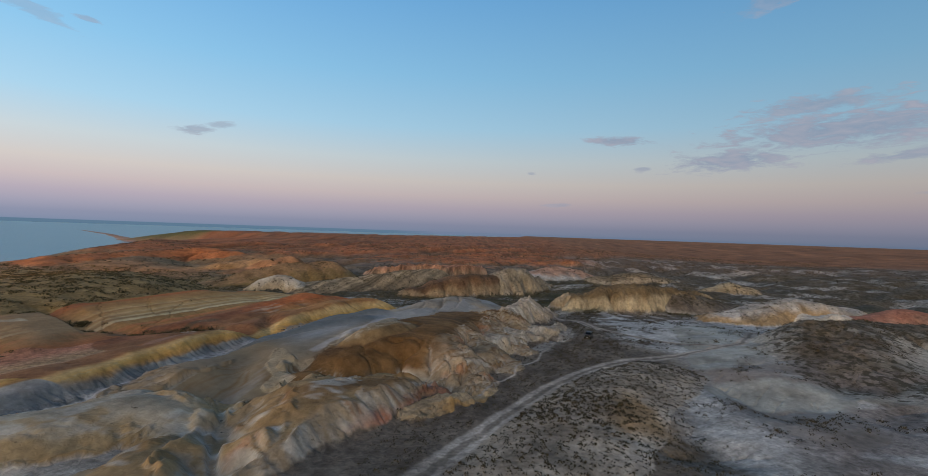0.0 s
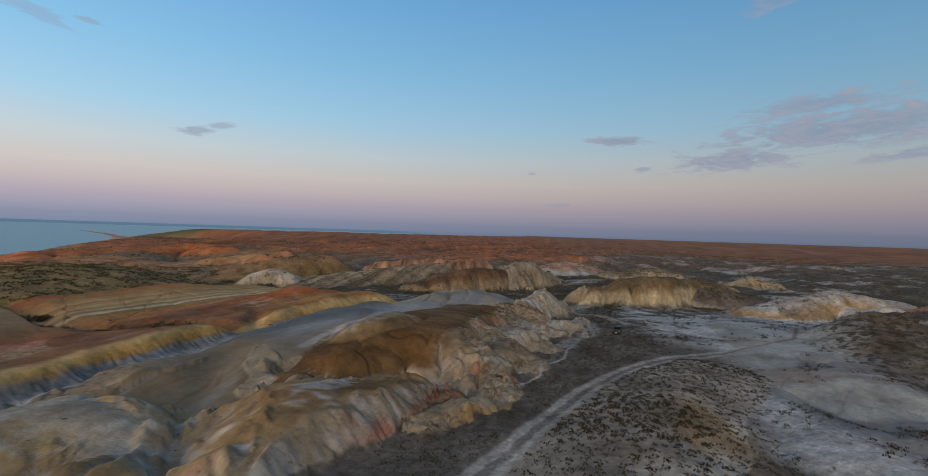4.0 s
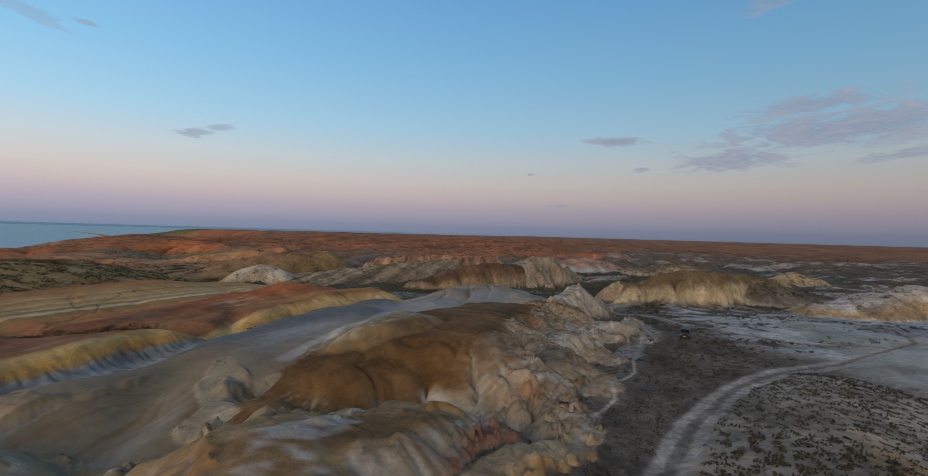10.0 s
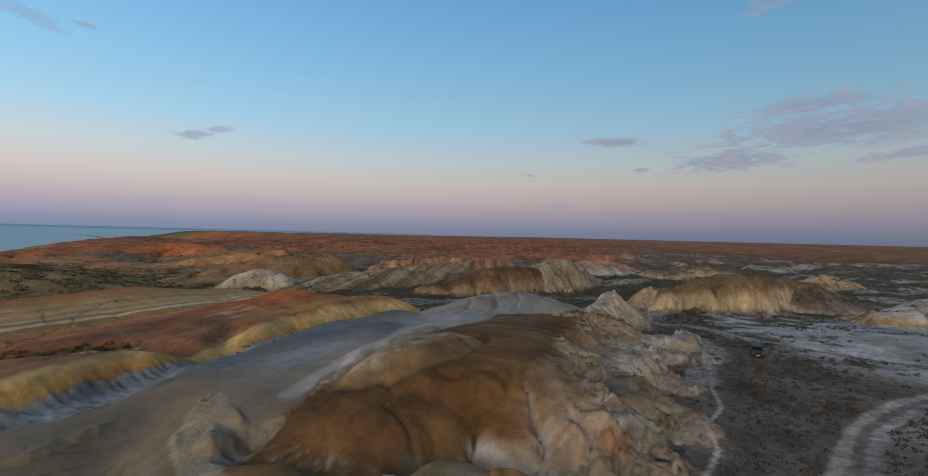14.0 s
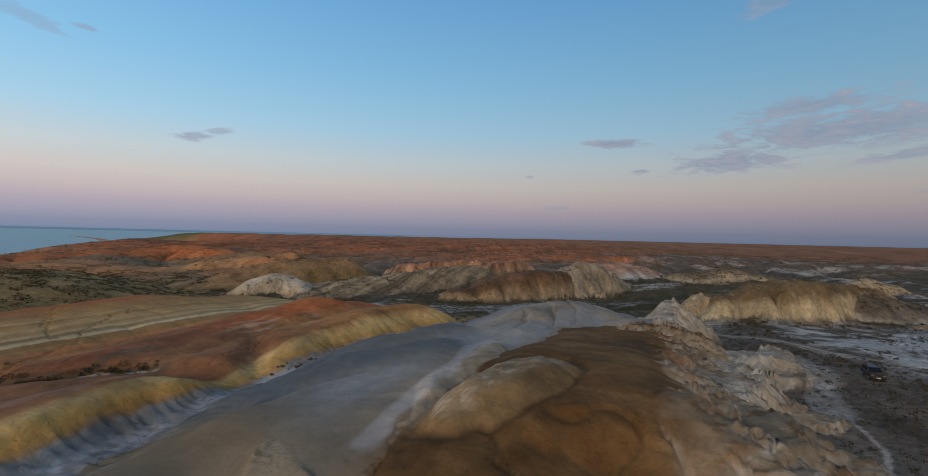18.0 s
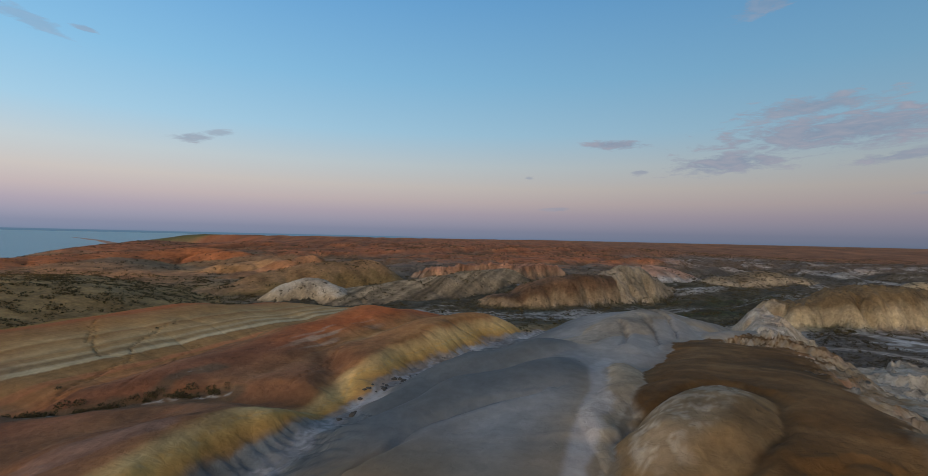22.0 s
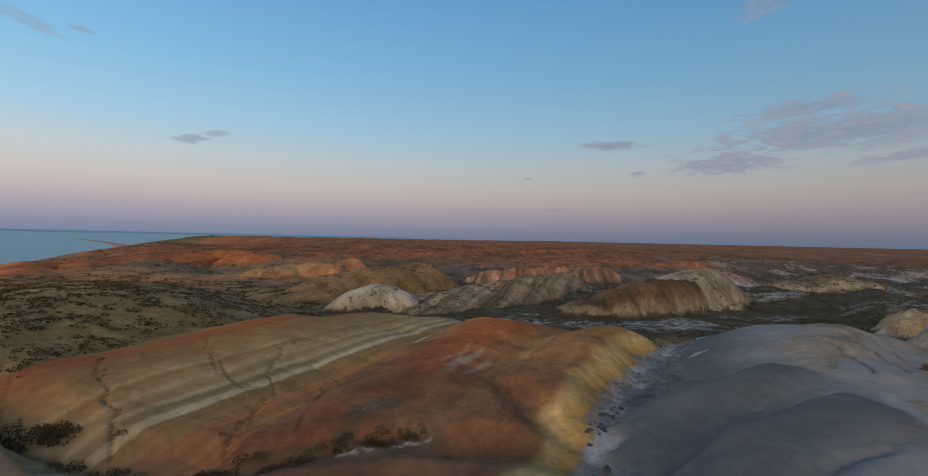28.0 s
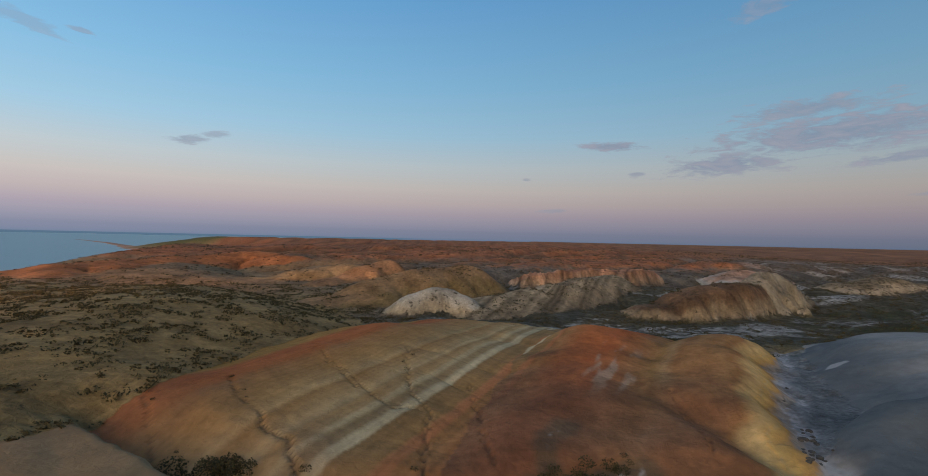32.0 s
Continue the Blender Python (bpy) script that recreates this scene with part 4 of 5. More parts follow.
COL = blend(COL, (0.20, 0.14, 0.075), step01(20, 13, H + 3 * n2) * step01(300, 330, Y) * step01(560, 480, Y) * step01(-110, -160, X) * 0.8)
for n, h in enumerate(HILLS, 1):
    m = OWN == n
    r, sl, q = REL[m], SL[m], n2[m]
    if h["colour"] == "beds":
        c = bed[m]
        if h["name"] == "grey_ridge":
            front = np.maximum(step01(96, 84, W[m] + 6 * q), step01(-90, -85, S[m] + 2 * q) * step01(128, 112, W[m]))
            c = blend(c, (0.195, 0.15, 0.09), front * 0.9)
            c = blend(c, (0.17, 0.108, 0.05), front * 0.75 * step01(0.0, 0.35, perlin(WAY[m] / 4.0, DST[m] / 25, 135)))
            c = blend(c, (0.33, 0.33, 0.325), step01(0.05, 0.35, fbm(S[m] / 5, W[m] / 30, 3, seed=136)) * 0.28)
            c = blend(c, (0.29, 0.29, 0.28), step01(114, 138, W[m] + 5 * q) * step01(-106, -97, S[m]) * 0.85)
        if h["name"] == "yellow_ridge":
            c = blend(c, GREY, step01(12.2, 10.8, H[m] + q) * (S[m] > -116) * 0.9)
    elif h["colour"] in ("mesa", "dome"):
        streak = perlin(WAY[m] / 2.0, DST[m] / 8, 131) + 0.7 * perlin(WAY[m] / 0.8, DST[m] / 5, 132) + 0.3 * q
        c = np.zeros((m.sum(), 3)) + np.asarray(OCHRE if h["name"] != "ochre_dome" else (0.28, 0.19, 0.095))
        east = step01(-9, -1, X[m] - 0.15 * (Y[m] - 112) + 2.5 * q) if h["name"] in ("ochre_mesa", "clay_spur") else 1.0
        cliffy = step01(0.93, 0.75, r + 0.15 * q) if h["name"] != "clay_spur" else 1.0
        if h["name"] == "ochre_dome":
            dd, ds, _, _ = along(X[m], Y[m], [(-33, 66, 0), (-24, 80, 0), (-16, 92, 0), (-11, 100, 0)])
            east = step01(2.5, 5.5, dd * ds + 2.0 * q)
        east = np.maximum(east, step01(12.8, 11.2, H[m] + 1.5 * q))
        c = blend(c, (0.285, 0.225, 0.152), np.maximum(step01(0.36, 0.7, sl + 0.3 * streak), cliffy) * east)
        c = blend(c, (0.38, 0.345, 0.295), step01(-0.05, 0.4, streak) * step01(0.45, 0.8, sl) * 0.65 * east)
        c = blend(c, BRICK, step01(0.2, 0.55, fbm(X[m] / 7, Y[m] / 7, 2, seed=137)) * step01(0.5, 0.9, sl) * 0.55)
        if h["name"] in ("ochre_mesa", "clay_spur"):
            bd, bs_, _, bw = along(X[m], Y[m], BROWN)
            out = bd / bw + 0.12 * q
            c = blend(c, OCHRE, step01(1.08, 0.98, out))
            c = blend(c, np.array((0.22, 0.135, 0.06)), step01(1.2, 0.9, out) * step01(-0.1, 0.5, fbm(X[m] / 9, Y[m] / 9, 3, seed=138)) * 0.35)
            off = step01(1.0, 1.1, out) * (bs_ < 0)
            c = blend(c, (0.34, 0.28, 0.20), off)
            c = blend(c, (0.29, 0.24, 0.165), step01(1.25, 1.6, out) * (bs_ < 0))
        c = blend(c, (0.39, 0.355, 0.30), step01(0.0, 0.4, perlin(WAY[m] / 3.2, DST[m] / 14, 134) + 0.5 * streak) * east * step01(0.35, 0.7, sl) * 0.7)
        c = blend(c, (0.30, 0.16, 0.085), step01(0.2, 0.55, perlin(WAY[m] / 2.6, DST[m] / 16, 133)) * east * 0.6)
        if h["name"] in ("ochre_mesa", "clay_spur"):
            c = blend(c, (0.17, 0.098, 0.04), step01(0.0, 0.35, perlin(WAY[m] / 2.2, DST[m] / 20, 140) + 0.4 * streak) * step01(0.3, 0.75, r + 0.15 * q) * 0.75)
            c = blend(c, (0.16, 0.095, 0.042), step01(0.12, 0.4, perlin(WAY[m] / 1.0, DST[m] / 14, 157)) * east * 0.5)
        if h["name"] in ("rock_crest", "white_buttress"):
            c = blend(c, (0.335, 0.298, 0.242), 0.75 + 0 * r)
            c = blend(c, PALE, step01(-0.1, 0.3, q) * 0.7)
        if h["name"] == "ochre_dome":
            c = blend(c, (0.20, 0.112, 0.048), step01(6.0, 3.0, dd + 3 * q) * step01(13.0, 15.0, H[m]) * step01(72, 84, Y[m] + 4 * q) * 0.9)
            c = blend(c, (0.26, 0.19, 0.11), step01(-6, -11, dd * ds + 2 * q) * 0.8)
            c = blend(c, WHITE, step01(0.15, 0.4, fbm(X[m] / 8, Y[m] / 5, 3, seed=139)) * 0.75)
            c = blend(c, (0.29, 0.10, 0.048), step01(13.4, 11.6, H[m] + 1.2 * q) * step01(4, 6, dd * ds) * step01(72, 80, Y[m]) * 0.85)
    else:
        base = h["base"] or h["flank"]
        c = np.stack([np.interp(r + 0.25 * q, [0.05, 0.35, 0.62, 0.9] if h["pts"][0][1] < 205 else [0.05, 0.3, 0.5, 0.75], [base[k], h["flank"][k], h["flank"][k], h["top"][k]]) for k in range(3)], -1)
    COL[m] = c
# neighbouring clays run into each other a little
box_y, box_x = np.where((GY > 104) & (GY < 206))[0], np.where((GX > -62) & (GX < 2))[0]
part_col = COL[np.ix_(box_y, box_x)]
run = part_col.copy()
for k in (1, 2, 4, 6, 3, 2):
    run = (run + np.roll(run, k, 0) + np.roll(run, -k, 0) + np.roll(run, k, 1) + np.roll(run, -k, 1)) / 5
fade = (faded(run.shape[:2], 20) * np.isin(OWN[np.ix_(box_y, box_x)], GREYS))[..., None]
COL[np.ix_(box_y, box_x)] = part_col * (1 - fade) + run * fade
COL = blend(COL, (0.205, 0.14, 0.07), step01(1.28, 1.18, KNOB) * 0.85)
flakes = step01(0.05, 0.3, fbm(X / 1.5, Y / 1.5, 4, 0.65, seed=159) + 0.25 * step01(-0.4, 0.5, ((X + 20) * 0.71 + (Y - 124) * 0.71) / 9.0))
COL = blend(COL, (0.37, 0.31, 0.225), step01(1.1, 1.0, KNOB) * (0.25 + 0.65 * flakes) * step01(0.25, -0.25, ((X + 20) * 0.71 - (Y - 124) * 0.71) / 4.4 - 0.35))
# painted shade in the crease round the knob
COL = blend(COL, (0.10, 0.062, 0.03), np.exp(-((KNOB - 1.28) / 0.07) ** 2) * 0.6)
crust_line = along(X + 0.6 * n2, Y + 0.5 * n3, [(-20, 151, 0), (-23, 146, 0), (-25, 137, 0), (-29, 127, 0), (-33, 115, 0)])[0]
COL = blend(COL, (0.43, 0.42, 0.425), step01(1.5, 0.7, crust_line + 0.8 * n2) * (Y > 112) * 0.55)
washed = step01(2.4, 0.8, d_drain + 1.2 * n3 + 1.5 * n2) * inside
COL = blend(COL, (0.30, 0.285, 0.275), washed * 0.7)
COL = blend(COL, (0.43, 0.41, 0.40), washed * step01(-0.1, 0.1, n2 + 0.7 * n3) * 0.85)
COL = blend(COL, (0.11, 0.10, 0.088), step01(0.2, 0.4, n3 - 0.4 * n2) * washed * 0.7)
striped = np.isin(OWN, [n for n, h in enumerate(HILLS, 1) if h["name"] == "striped_slope"])
lines = 0.7 * perlin(SS * 1.5, W / 60, 195) + 0.6 * perlin(SS * 3.4, W / 40, 196)
COL = COL * (1 + np.where(striped, 0.32, 0.0) * lines)[..., None]
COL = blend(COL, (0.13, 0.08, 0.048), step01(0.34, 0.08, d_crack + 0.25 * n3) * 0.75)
# dark shadow line painted into the creases of the grey folds
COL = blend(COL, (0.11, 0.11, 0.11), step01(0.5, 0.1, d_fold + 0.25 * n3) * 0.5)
COL = blend(COL, (0.30, 0.30, 0.295), step01(0.5, 5.0, d_gully) * step01(1.1, 0.55, d_gully / REACH) * step01(0.0, 0.4, n2 + 0.4 * n1) * inside * (s_gully > 0) * (0.4 - 0.3 * step01(134, 146, Y)))
# rills get groove shade in their colour, by the mask that cuts them
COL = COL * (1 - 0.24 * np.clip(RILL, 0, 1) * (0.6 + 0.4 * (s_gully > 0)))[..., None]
COL = blend(COL, (0.46, 0.45, 0.44), step01(1.3, 0.9, np.hypot((X - SPOT[0]) / 1.6, Y - SPOT[1]) + 0.5 * n3) * 0.85)
# a white crust gathers where clay slopes meet, above all on the pale mounds
hollow = np.zeros_like(H)
for step in (2, 5):
    ring = (np.roll(H, step, 0) + np.roll(H, -step, 0) + np.roll(H, step, 1) + np.roll(H, -step, 1)) / 4 - H
    hollow += np.clip(ring / (0.10 * step), -1, 1) * 0.5
pale_clay = np.isin(OWN, [n for n, h in enumerate(HILLS, 1) if h["name"] in ("white_mound", "ochre_dome", "grey_dome", "grey_ridge", "grey_lobe", "clay_spur", "cream_tongue", "buff_spur", "clay_knob")])
COL = blend(COL, (0.40, 0.385, 0.355), step01(0.25, 0.8, hollow + 0.5 * n2) * pale_clay * detail * step01(1.0, 2.5, d_fold) * 0.3)
crowns = np.isin(OWN, [n for n, h in enumerate(HILLS, 1) if h["name"] == "white_mound"])
COL = blend(COL, (0.42, 0.385, 0.325), crowns * step01(11.4, 13.2, H + 1.2 * n2) * step01(0.9, 0.3, SL) * 0.32)
mounds = np.isin(OWN, [n for n, h in enumerate(HILLS, 1) if h["name"] == "white_mound"])
COL = blend(COL, (0.42, 0.39, 0.335), step01(0.08, 0.34, fbm(X / 9, Y / 9, 5, 0.6, seed=148)) * step01(0.8, 0.35, SL) * mounds * 0.6)
COL = blend(COL, (0.30, 0.205, 0.10), step01(0.1, 0.4, fbm(X / 6, Y / 6, 4, seed=150)) * mounds * 0.75)
COL = blend(COL, (0.40, 0.36, 0.37), step01(3.6, 2.6, along(X + 1.5 * n2, Y, [(-76, 124, 0), (-71, 130, 0)])[0]) * 0.5)
apron = step01(3.6, 1.0, along(X, Y, [(33, 162, 0), (33, 152, 0), (27, 143, 0), (21, 134, 0)])[0] + 2 * n2)
COL = np.where(OWN[..., None] == 0, blend(COL, (0.40, 0.385, 0.355), apron * 0.5), COL)
patch = step01(9, 3, np.hypot(X - 29, (Y - 84) * 0.7) + 4 * n2)
COL = blend(COL, (0.25, 0.155, 0.06), patch * 0.7)
mauve = step01(-0.12, 0.2, fbm(X / 22, Y / 14, 4, seed=197) + 0.5 * step01(100, 76, Y)) * step01(42, 54, X) * step01(130, 112, Y) * step01(118, 104, X)
COL = blend(COL, (0.20, 0.165, 0.145), mauve * 0.8)
shrubby = [n for n, h in enumerate(HILLS, 1) if h["name"] == "shrub_hill"]
d_sh, s_sh, _, _ = along(X, Y, HILLS[shrubby[0] - 1]["pts"])
COL = np.where(np.isin(OWN, shrubby)[..., None], blend(COL, (0.275, 0.23, 0.18), step01(4, -3, d_sh * s_sh + 6 * n2)), COL)
COL = np.where(OWN[..., None] == 0, blend(COL, (0.125, 0.10, 0.077), step01(50, 42, X) * step01(-14, -4, X) * step01(60, 80, Y) * step01(205, 190, Y) * (1 - apron) * (1 - salt * step01(36, 44, X)) * np.where(Y < 118, s_sh < 0, 1) * 0.7), COL)
# a cream mound at the foot of the striped slope, past the drain
cream_foot = striped * step01(-98, -104, X + 2 * n3) * step01(-0.9, 0.3, RIM) * step01(20, 8, RIM)
COL = blend(COL, (0.345, 0.23, 0.115), cream_foot * 0.9)
# red-brown earth below the coast ridge
COL = np.where(OWN[..., None] == 0, blend(COL, (0.29, 0.165, 0.08), step01(292, 318, Y + 8 * n2) * step01(372, 350, Y) * step01(-150, -178, X) * step01(-340, -300, X) * 0.75), COL)
lower = striped * step01(93, 80, W + 6 * n2)
COL = blend(COL, (0.24, 0.135, 0.075), lower * 0.4)
ridges = np.isin(OWN, [n for n, h in enumerate(HILLS, 1) if h["name"] in ("red_ridge", "yellow_ridge")])
COL = blend(COL, (0.19, 0.088, 0.047), ridges * step01(136, 112, W + 8 * n2) * step01(-121, -127, SS) * 0.8)
# wheel tracks: bare pale ruts with a darker strip between
bare = (0.35, 0.305, 0.26)
for d, s, w, g in ((d_road, s_road, w_road, 0.30), (d_track, s_track, w_track, 0.30), (d_path, s_path, w_path, 0.0)):
    off = np.abs(d + 0.12 * n3) / (w * 0.5)
    COL = blend(COL, bare, step01(1.15, 0.8, off + 0.25 * n2))
    if g:
        COL = blend(COL, SOIL, step01(0.42, 0.2, off + 0.15 * n3) * 0.75)
COL = blend(COL, (0.33, 0.22, 0.16), step01(2.6, 0.8, H) * 0.8)
smooth_clay = np.isin(OWN, [n for n, h in enumerate(HILLS, 1) if h["name"] in ("grey_ridge", "grey_fold", "grey_dome", "grey_lobe")])
soft_clay = np.isin(OWN, [n for n, h in enumerate(HILLS, 1) if h["name"] in ("red_ridge", "yellow_ridge", "ochre_mesa", "clay_spur", "white_swell", "pale_mound", "cream_tongue", "cream_dome", "white_mound", "ochre_dome", "buff_spur", "clay_knob")])
on_cliff = step01(0.12, 0.25, TOUGH)
ledges = np.isin(OWN, [n for n, h in enumerate(HILLS, 1) if h["name"] in ("ledge_hill", "pink_scarp")])
COL = COL * (1 + ledges * (0.9 * perlin(S / 2.4 + 0.2 * H, W / 60, 198) + 0.5 * perlin(S / 1.1 + 0.4 * H, W / 40, 199)))[..., None]
# the small gully between the striped slope and the red ridge: white crust and dark growth along its bed
WASH = [(-94, 138, 0), (-87, 142, 0), (-83, 144.5, 0), (-79, 146, 0), (-75, 147.5, 0), (-71.5, 149, 0)]
d_wash = np.minimum(along(X + n2, Y + n3, WASH)[0], along(X + n2, Y + n3, [(-80, 147, 0), (-80, 152, 0), (-78.4, 154.5, 0), (-77, 157, 0)])[0] + 0.4)
COL = blend(COL, (0.12, 0.085, 0.05), step01(2.6, 1.2, d_wash + 0.6 * n2) * 0.75)
COL = blend(COL, (0.42, 0.40, 0.37), step01(0.7, 0.2, d_wash + 1.1 * np.abs(n3) + 0.5 * n3) * step01(-0.05, 0.2, n2 + 0.6 * n3) * 0.8)
streaks = step01(0.05, 0.35, fbm(S / 2.2, W / 12, 3, seed=149)) * step01(112, 124, W) * step01(146, 134, W) * step01(4.5, 2.0, np.abs(SS + 139.5))
COL = blend(COL, (0.39, 0.29, 0.205), streaks * 0.7)
GRAIN = np.where(smooth_clay, 0.2, np.where(striped, 0.34, np.where(soft_clay, 0.5 + 0.15 * on_cliff, 1.0)))
stain = fbm(X / 11, Y / 11, 6, 0.62, seed=191)
COL = np.clip(COL * (1 + np.where(soft_clay, 0.9, GRAIN) * 0.55 * np.clip(stain, -0.7, 0.6) + GRAIN * (0.2 * n2 + 0.3 * n3))[..., None], 0.012, 0.8)


def land_material(name, grain=1.0, bump=0.25, rough=0.95):
    mat = bpy.data.materials.new(name)
    mat.use_nodes = True
    nt = mat.node_tree
    bsdf = nt.nodes["Principled BSDF"]
    at = nt.nodes.new("ShaderNodeAttribute")
    at.attribute_name = "soil"
    geo = nt.nodes.new("ShaderNodeNewGeometry")
    a = noise_node(nt, geo.outputs["Position"], 1.2, 8, 0.62, 0.7)
    b = noise_node(nt, geo.outputs["Position"], 0.35, 5, 0.6, 0.4)
    g = at.outputs["Alpha"]
    f = mth(nt, "MULTIPLY_ADD", mth(nt, "MULTIPLY", mth(nt, "ADD", a.outputs[0], -0.5), g), 1.5 * grain, 1.0)
    f = mth(nt, "MULTIPLY", f, mth(nt, "MULTIPLY_ADD", mth(nt, "ADD", b.outputs[0], -0.5), 0.7 * grain, 1.0))
    vm = nt.nodes.new("ShaderNodeVectorMath")
    vm.operation = "SCALE"
    nt.links.new(at.outputs["Color"], vm.inputs[0])
    nt.links.new(f, vm.inputs["Scale"])
    # low scrub, too far off to stand out plant by plant
    sc = nt.nodes.new("ShaderNodeAttribute")
    sc.attribute_name = "scrub"
    spots = noise_node(nt, geo.outputs["Position"], 0.55, 3, 0.6, 0.3)
    cover = mth(nt, "MULTIPLY", mth(nt, "ADD", spots.outputs[0], mth(nt, "MULTIPLY_ADD", sc.outputs["Fac"], 0.24, -0.70)), 11.0, clamp=True)
    nt.links.new(mixc(nt, mth(nt, "MULTIPLY", cover, 0.85), vm.outputs[0], (0.05, 0.042, 0.026)), bsdf.inputs["Base Color"])
    bsdf.inputs["Roughness"].default_value = rough
    bsdf.inputs["Specular IOR Level"].default_value = 0.15
    bp = nt.nodes.new("ShaderNodeBump")
    bp.inputs["Strength"].default_value, bp.inputs["Distance"].default_value = 0.7, bump
    nt.links.new(mth(nt, "MULTIPLY", a.outputs[0], g), bp.inputs["Height"])
    nt.links.new(bp.outputs[0], bsdf.inputs["Normal"])
    return mat


CLAY = land_material("clay", 0.95, 0.4)
EARTH = land_material("earth", 1.3, 0.35)

ny, nx = X.shape
zy, zx = np.gradient(H, GY, GX)
NRM = np.stack([-zx, -zy, np.ones_like(H)], -1).reshape(-1, 3)
NRM /= np.linalg.norm(NRM, axis=1)[:, None]
CO = np.stack([X, Y, H], -1).reshape(-1, 3)
DARKS = np.isin(OWN, [n for n, h in enumerate(HILLS, 1) if h["name"] in ("dark_hill", "dark_shoulder")])
SCRUB = step01(206, 222, Y) * step01(345, 325, Y) * step01(-130, -100, X) * np.where(OWN == 0, 0.9, 0.35)
SCRUB = np.maximum(SCRUB, step01(325, 350, Y) * step01(1400, 700, Y) * np.where(OWN == 0, 0.34, 0.34))
SCRUB = np.maximum(SCRUB, step01(60, 110, X) * step01(214, 240, Y) * 0.75 * step01(1600, 700, Y))
SCRUB = np.maximum(SCRUB, np.where(DARKS, 0.85 * step01(0.35, 0.62, REL), 0.0))
SCRUB = np.maximum(SCRUB, step01(-120, -150, X) * step01(340, 320, Y) * 0.45) + 0.35 * np.clip(n1, -0.6, 0.6) * (SCRUB > 0.05)
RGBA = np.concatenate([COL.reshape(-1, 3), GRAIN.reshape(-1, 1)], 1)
idx = np.arange(ny * nx).reshape(ny, nx)
QUADS = np.stack([idx[:-1, :-1], idx[:-1, 1:], idx[1:, 1:], idx[1:, :-1]], -1).reshape(-1, 4)
FOWN = OWN[:-1, :-1].reshape(-1)


def sheet(name, faces, mat):
    """A mesh of these faces of the land, with the normals and soil colours of the whole."""
    used, flat = np.unique(faces.reshape(-1), return_inverse=True)
    me = bpy.data.meshes.new(name)
    me.vertices.add(len(used))
    me.vertices.foreach_set("co", CO[used].astype(np.float32).ravel())
    me.loops.add(len(flat))
    me.loops.foreach_set("vertex_index", flat.astype(np.int32))
    me.polygons.add(len(faces))
    me.polygons.foreach_set("loop_start", np.arange(0, len(flat), 4, dtype=np.int32))
    me.update(calc_edges=True)
    me.polygons.foreach_set("use_smooth", np.ones(len(faces), bool))
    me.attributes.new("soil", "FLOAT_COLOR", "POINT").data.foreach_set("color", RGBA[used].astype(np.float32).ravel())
    me.attributes.new("scrub", "FLOAT", "POINT").data.foreach_set("value", SCRUB.reshape(-1)[used].astype(np.float32))
    me.normals_split_custom_set_from_vertices(NRM[used])
    me.materials.append(mat)
    return new(name, me)




PARTS = {"beds": ("clay_bed",), "mesa": ("clay_cap", "cliff_face"), None: ("hill_cap", "hill_flank")}


def part_of(n, h):
    """Which part of its hill each face of it belongs to: beds across the strata, or cap and flank."""
    f = FOWN == n
    if h["colour"] == "beds":
        v = SS[:-1, :-1].reshape(-1)[f]
        return np.digitize(v, [-186, -172, -161, -155, -146, -136, -128, -120, -111, -82]), None
    return (REL[:-1, :-1].reshape(-1)[f] < (0.8 if h["colour"] else 0.88 if h["name"] == "grey_lobe" else 0.62)).astype(int), PARTS["mesa" if h["colour"] else None]


BED_LABELS = ["olive soil bed", "rust-red clay bed", "tan clay bed", "cream striped clay bed", "white and tan clay bed", "red clay bed", "deep red clay bed", "brown clay bed",
              "red-brown clay bed", "yellow clay bed", "blue-grey clay bed"]


def pieces(key):
    """Numbers the connected patches of equal key on the grid of faces, row by row."""
    rows, cols = key.shape
    owner, spans, up = [], [], []

    def root(a):
        while owner[a] != a:
            owner[a] = owner[owner[a]]
            a = owner[a]
        return a
    last = []
    for j in range(rows):
        row = key[j]
        cuts = np.flatnonzero(np.diff(row)) + 1
        lo, hi = np.concatenate([[0], cuts]), np.concatenate([cuts, [cols]])
        now, p = [], 0
        for a, b in zip(lo.tolist(), hi.tolist()):
            k, me = int(row[a]), len(owner)
            owner.append(me)
            spans.append((j, a, b))
            while p < len(last) and last[p][1] <= a:
                p += 1
            q = p
            while q < len(last) and last[q][0] < b:
                if last[q][2] == k:
                    ra, rb = root(last[q][3]), root(me)
                    owner[max(ra, rb)] = min(ra, rb)
                q += 1
            now.append((a, b, k, me))
        last = now
    out = np.zeros(key.shape, np.int32)
    for i, (j, a, b) in enumerate(spans):
        out[j, a:b] = root(i)
    return out


KEY = np.zeros(QUADS.shape[0], np.int32)
for n, h in enumerate(HILLS, 1):
    KEY[FOWN == n] = n * 100 + part_of(n, h)[0]
KEY = KEY.reshape(ny - 1, nx - 1)
for _ in range(3):
    lab = pieces(KEY)
    ids, first, inv, cnt = np.unique(lab, return_index=True, return_inverse=True, return_counts=True)
    small = cnt < 170
    j, i = first // KEY.shape[1], first % KEY.shape[1]
    left = KEY[j, np.maximum(i - 1, 0)]
    new_key = np.where(small, left, KEY.reshape(-1)[first])
    KEY = new_key[inv].reshape(KEY.shape).astype(np.int32)
LAB = pieces(KEY).reshape(-1)
KEY = KEY.reshape(-1)
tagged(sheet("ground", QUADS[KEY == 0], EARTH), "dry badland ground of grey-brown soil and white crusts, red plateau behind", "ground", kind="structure")
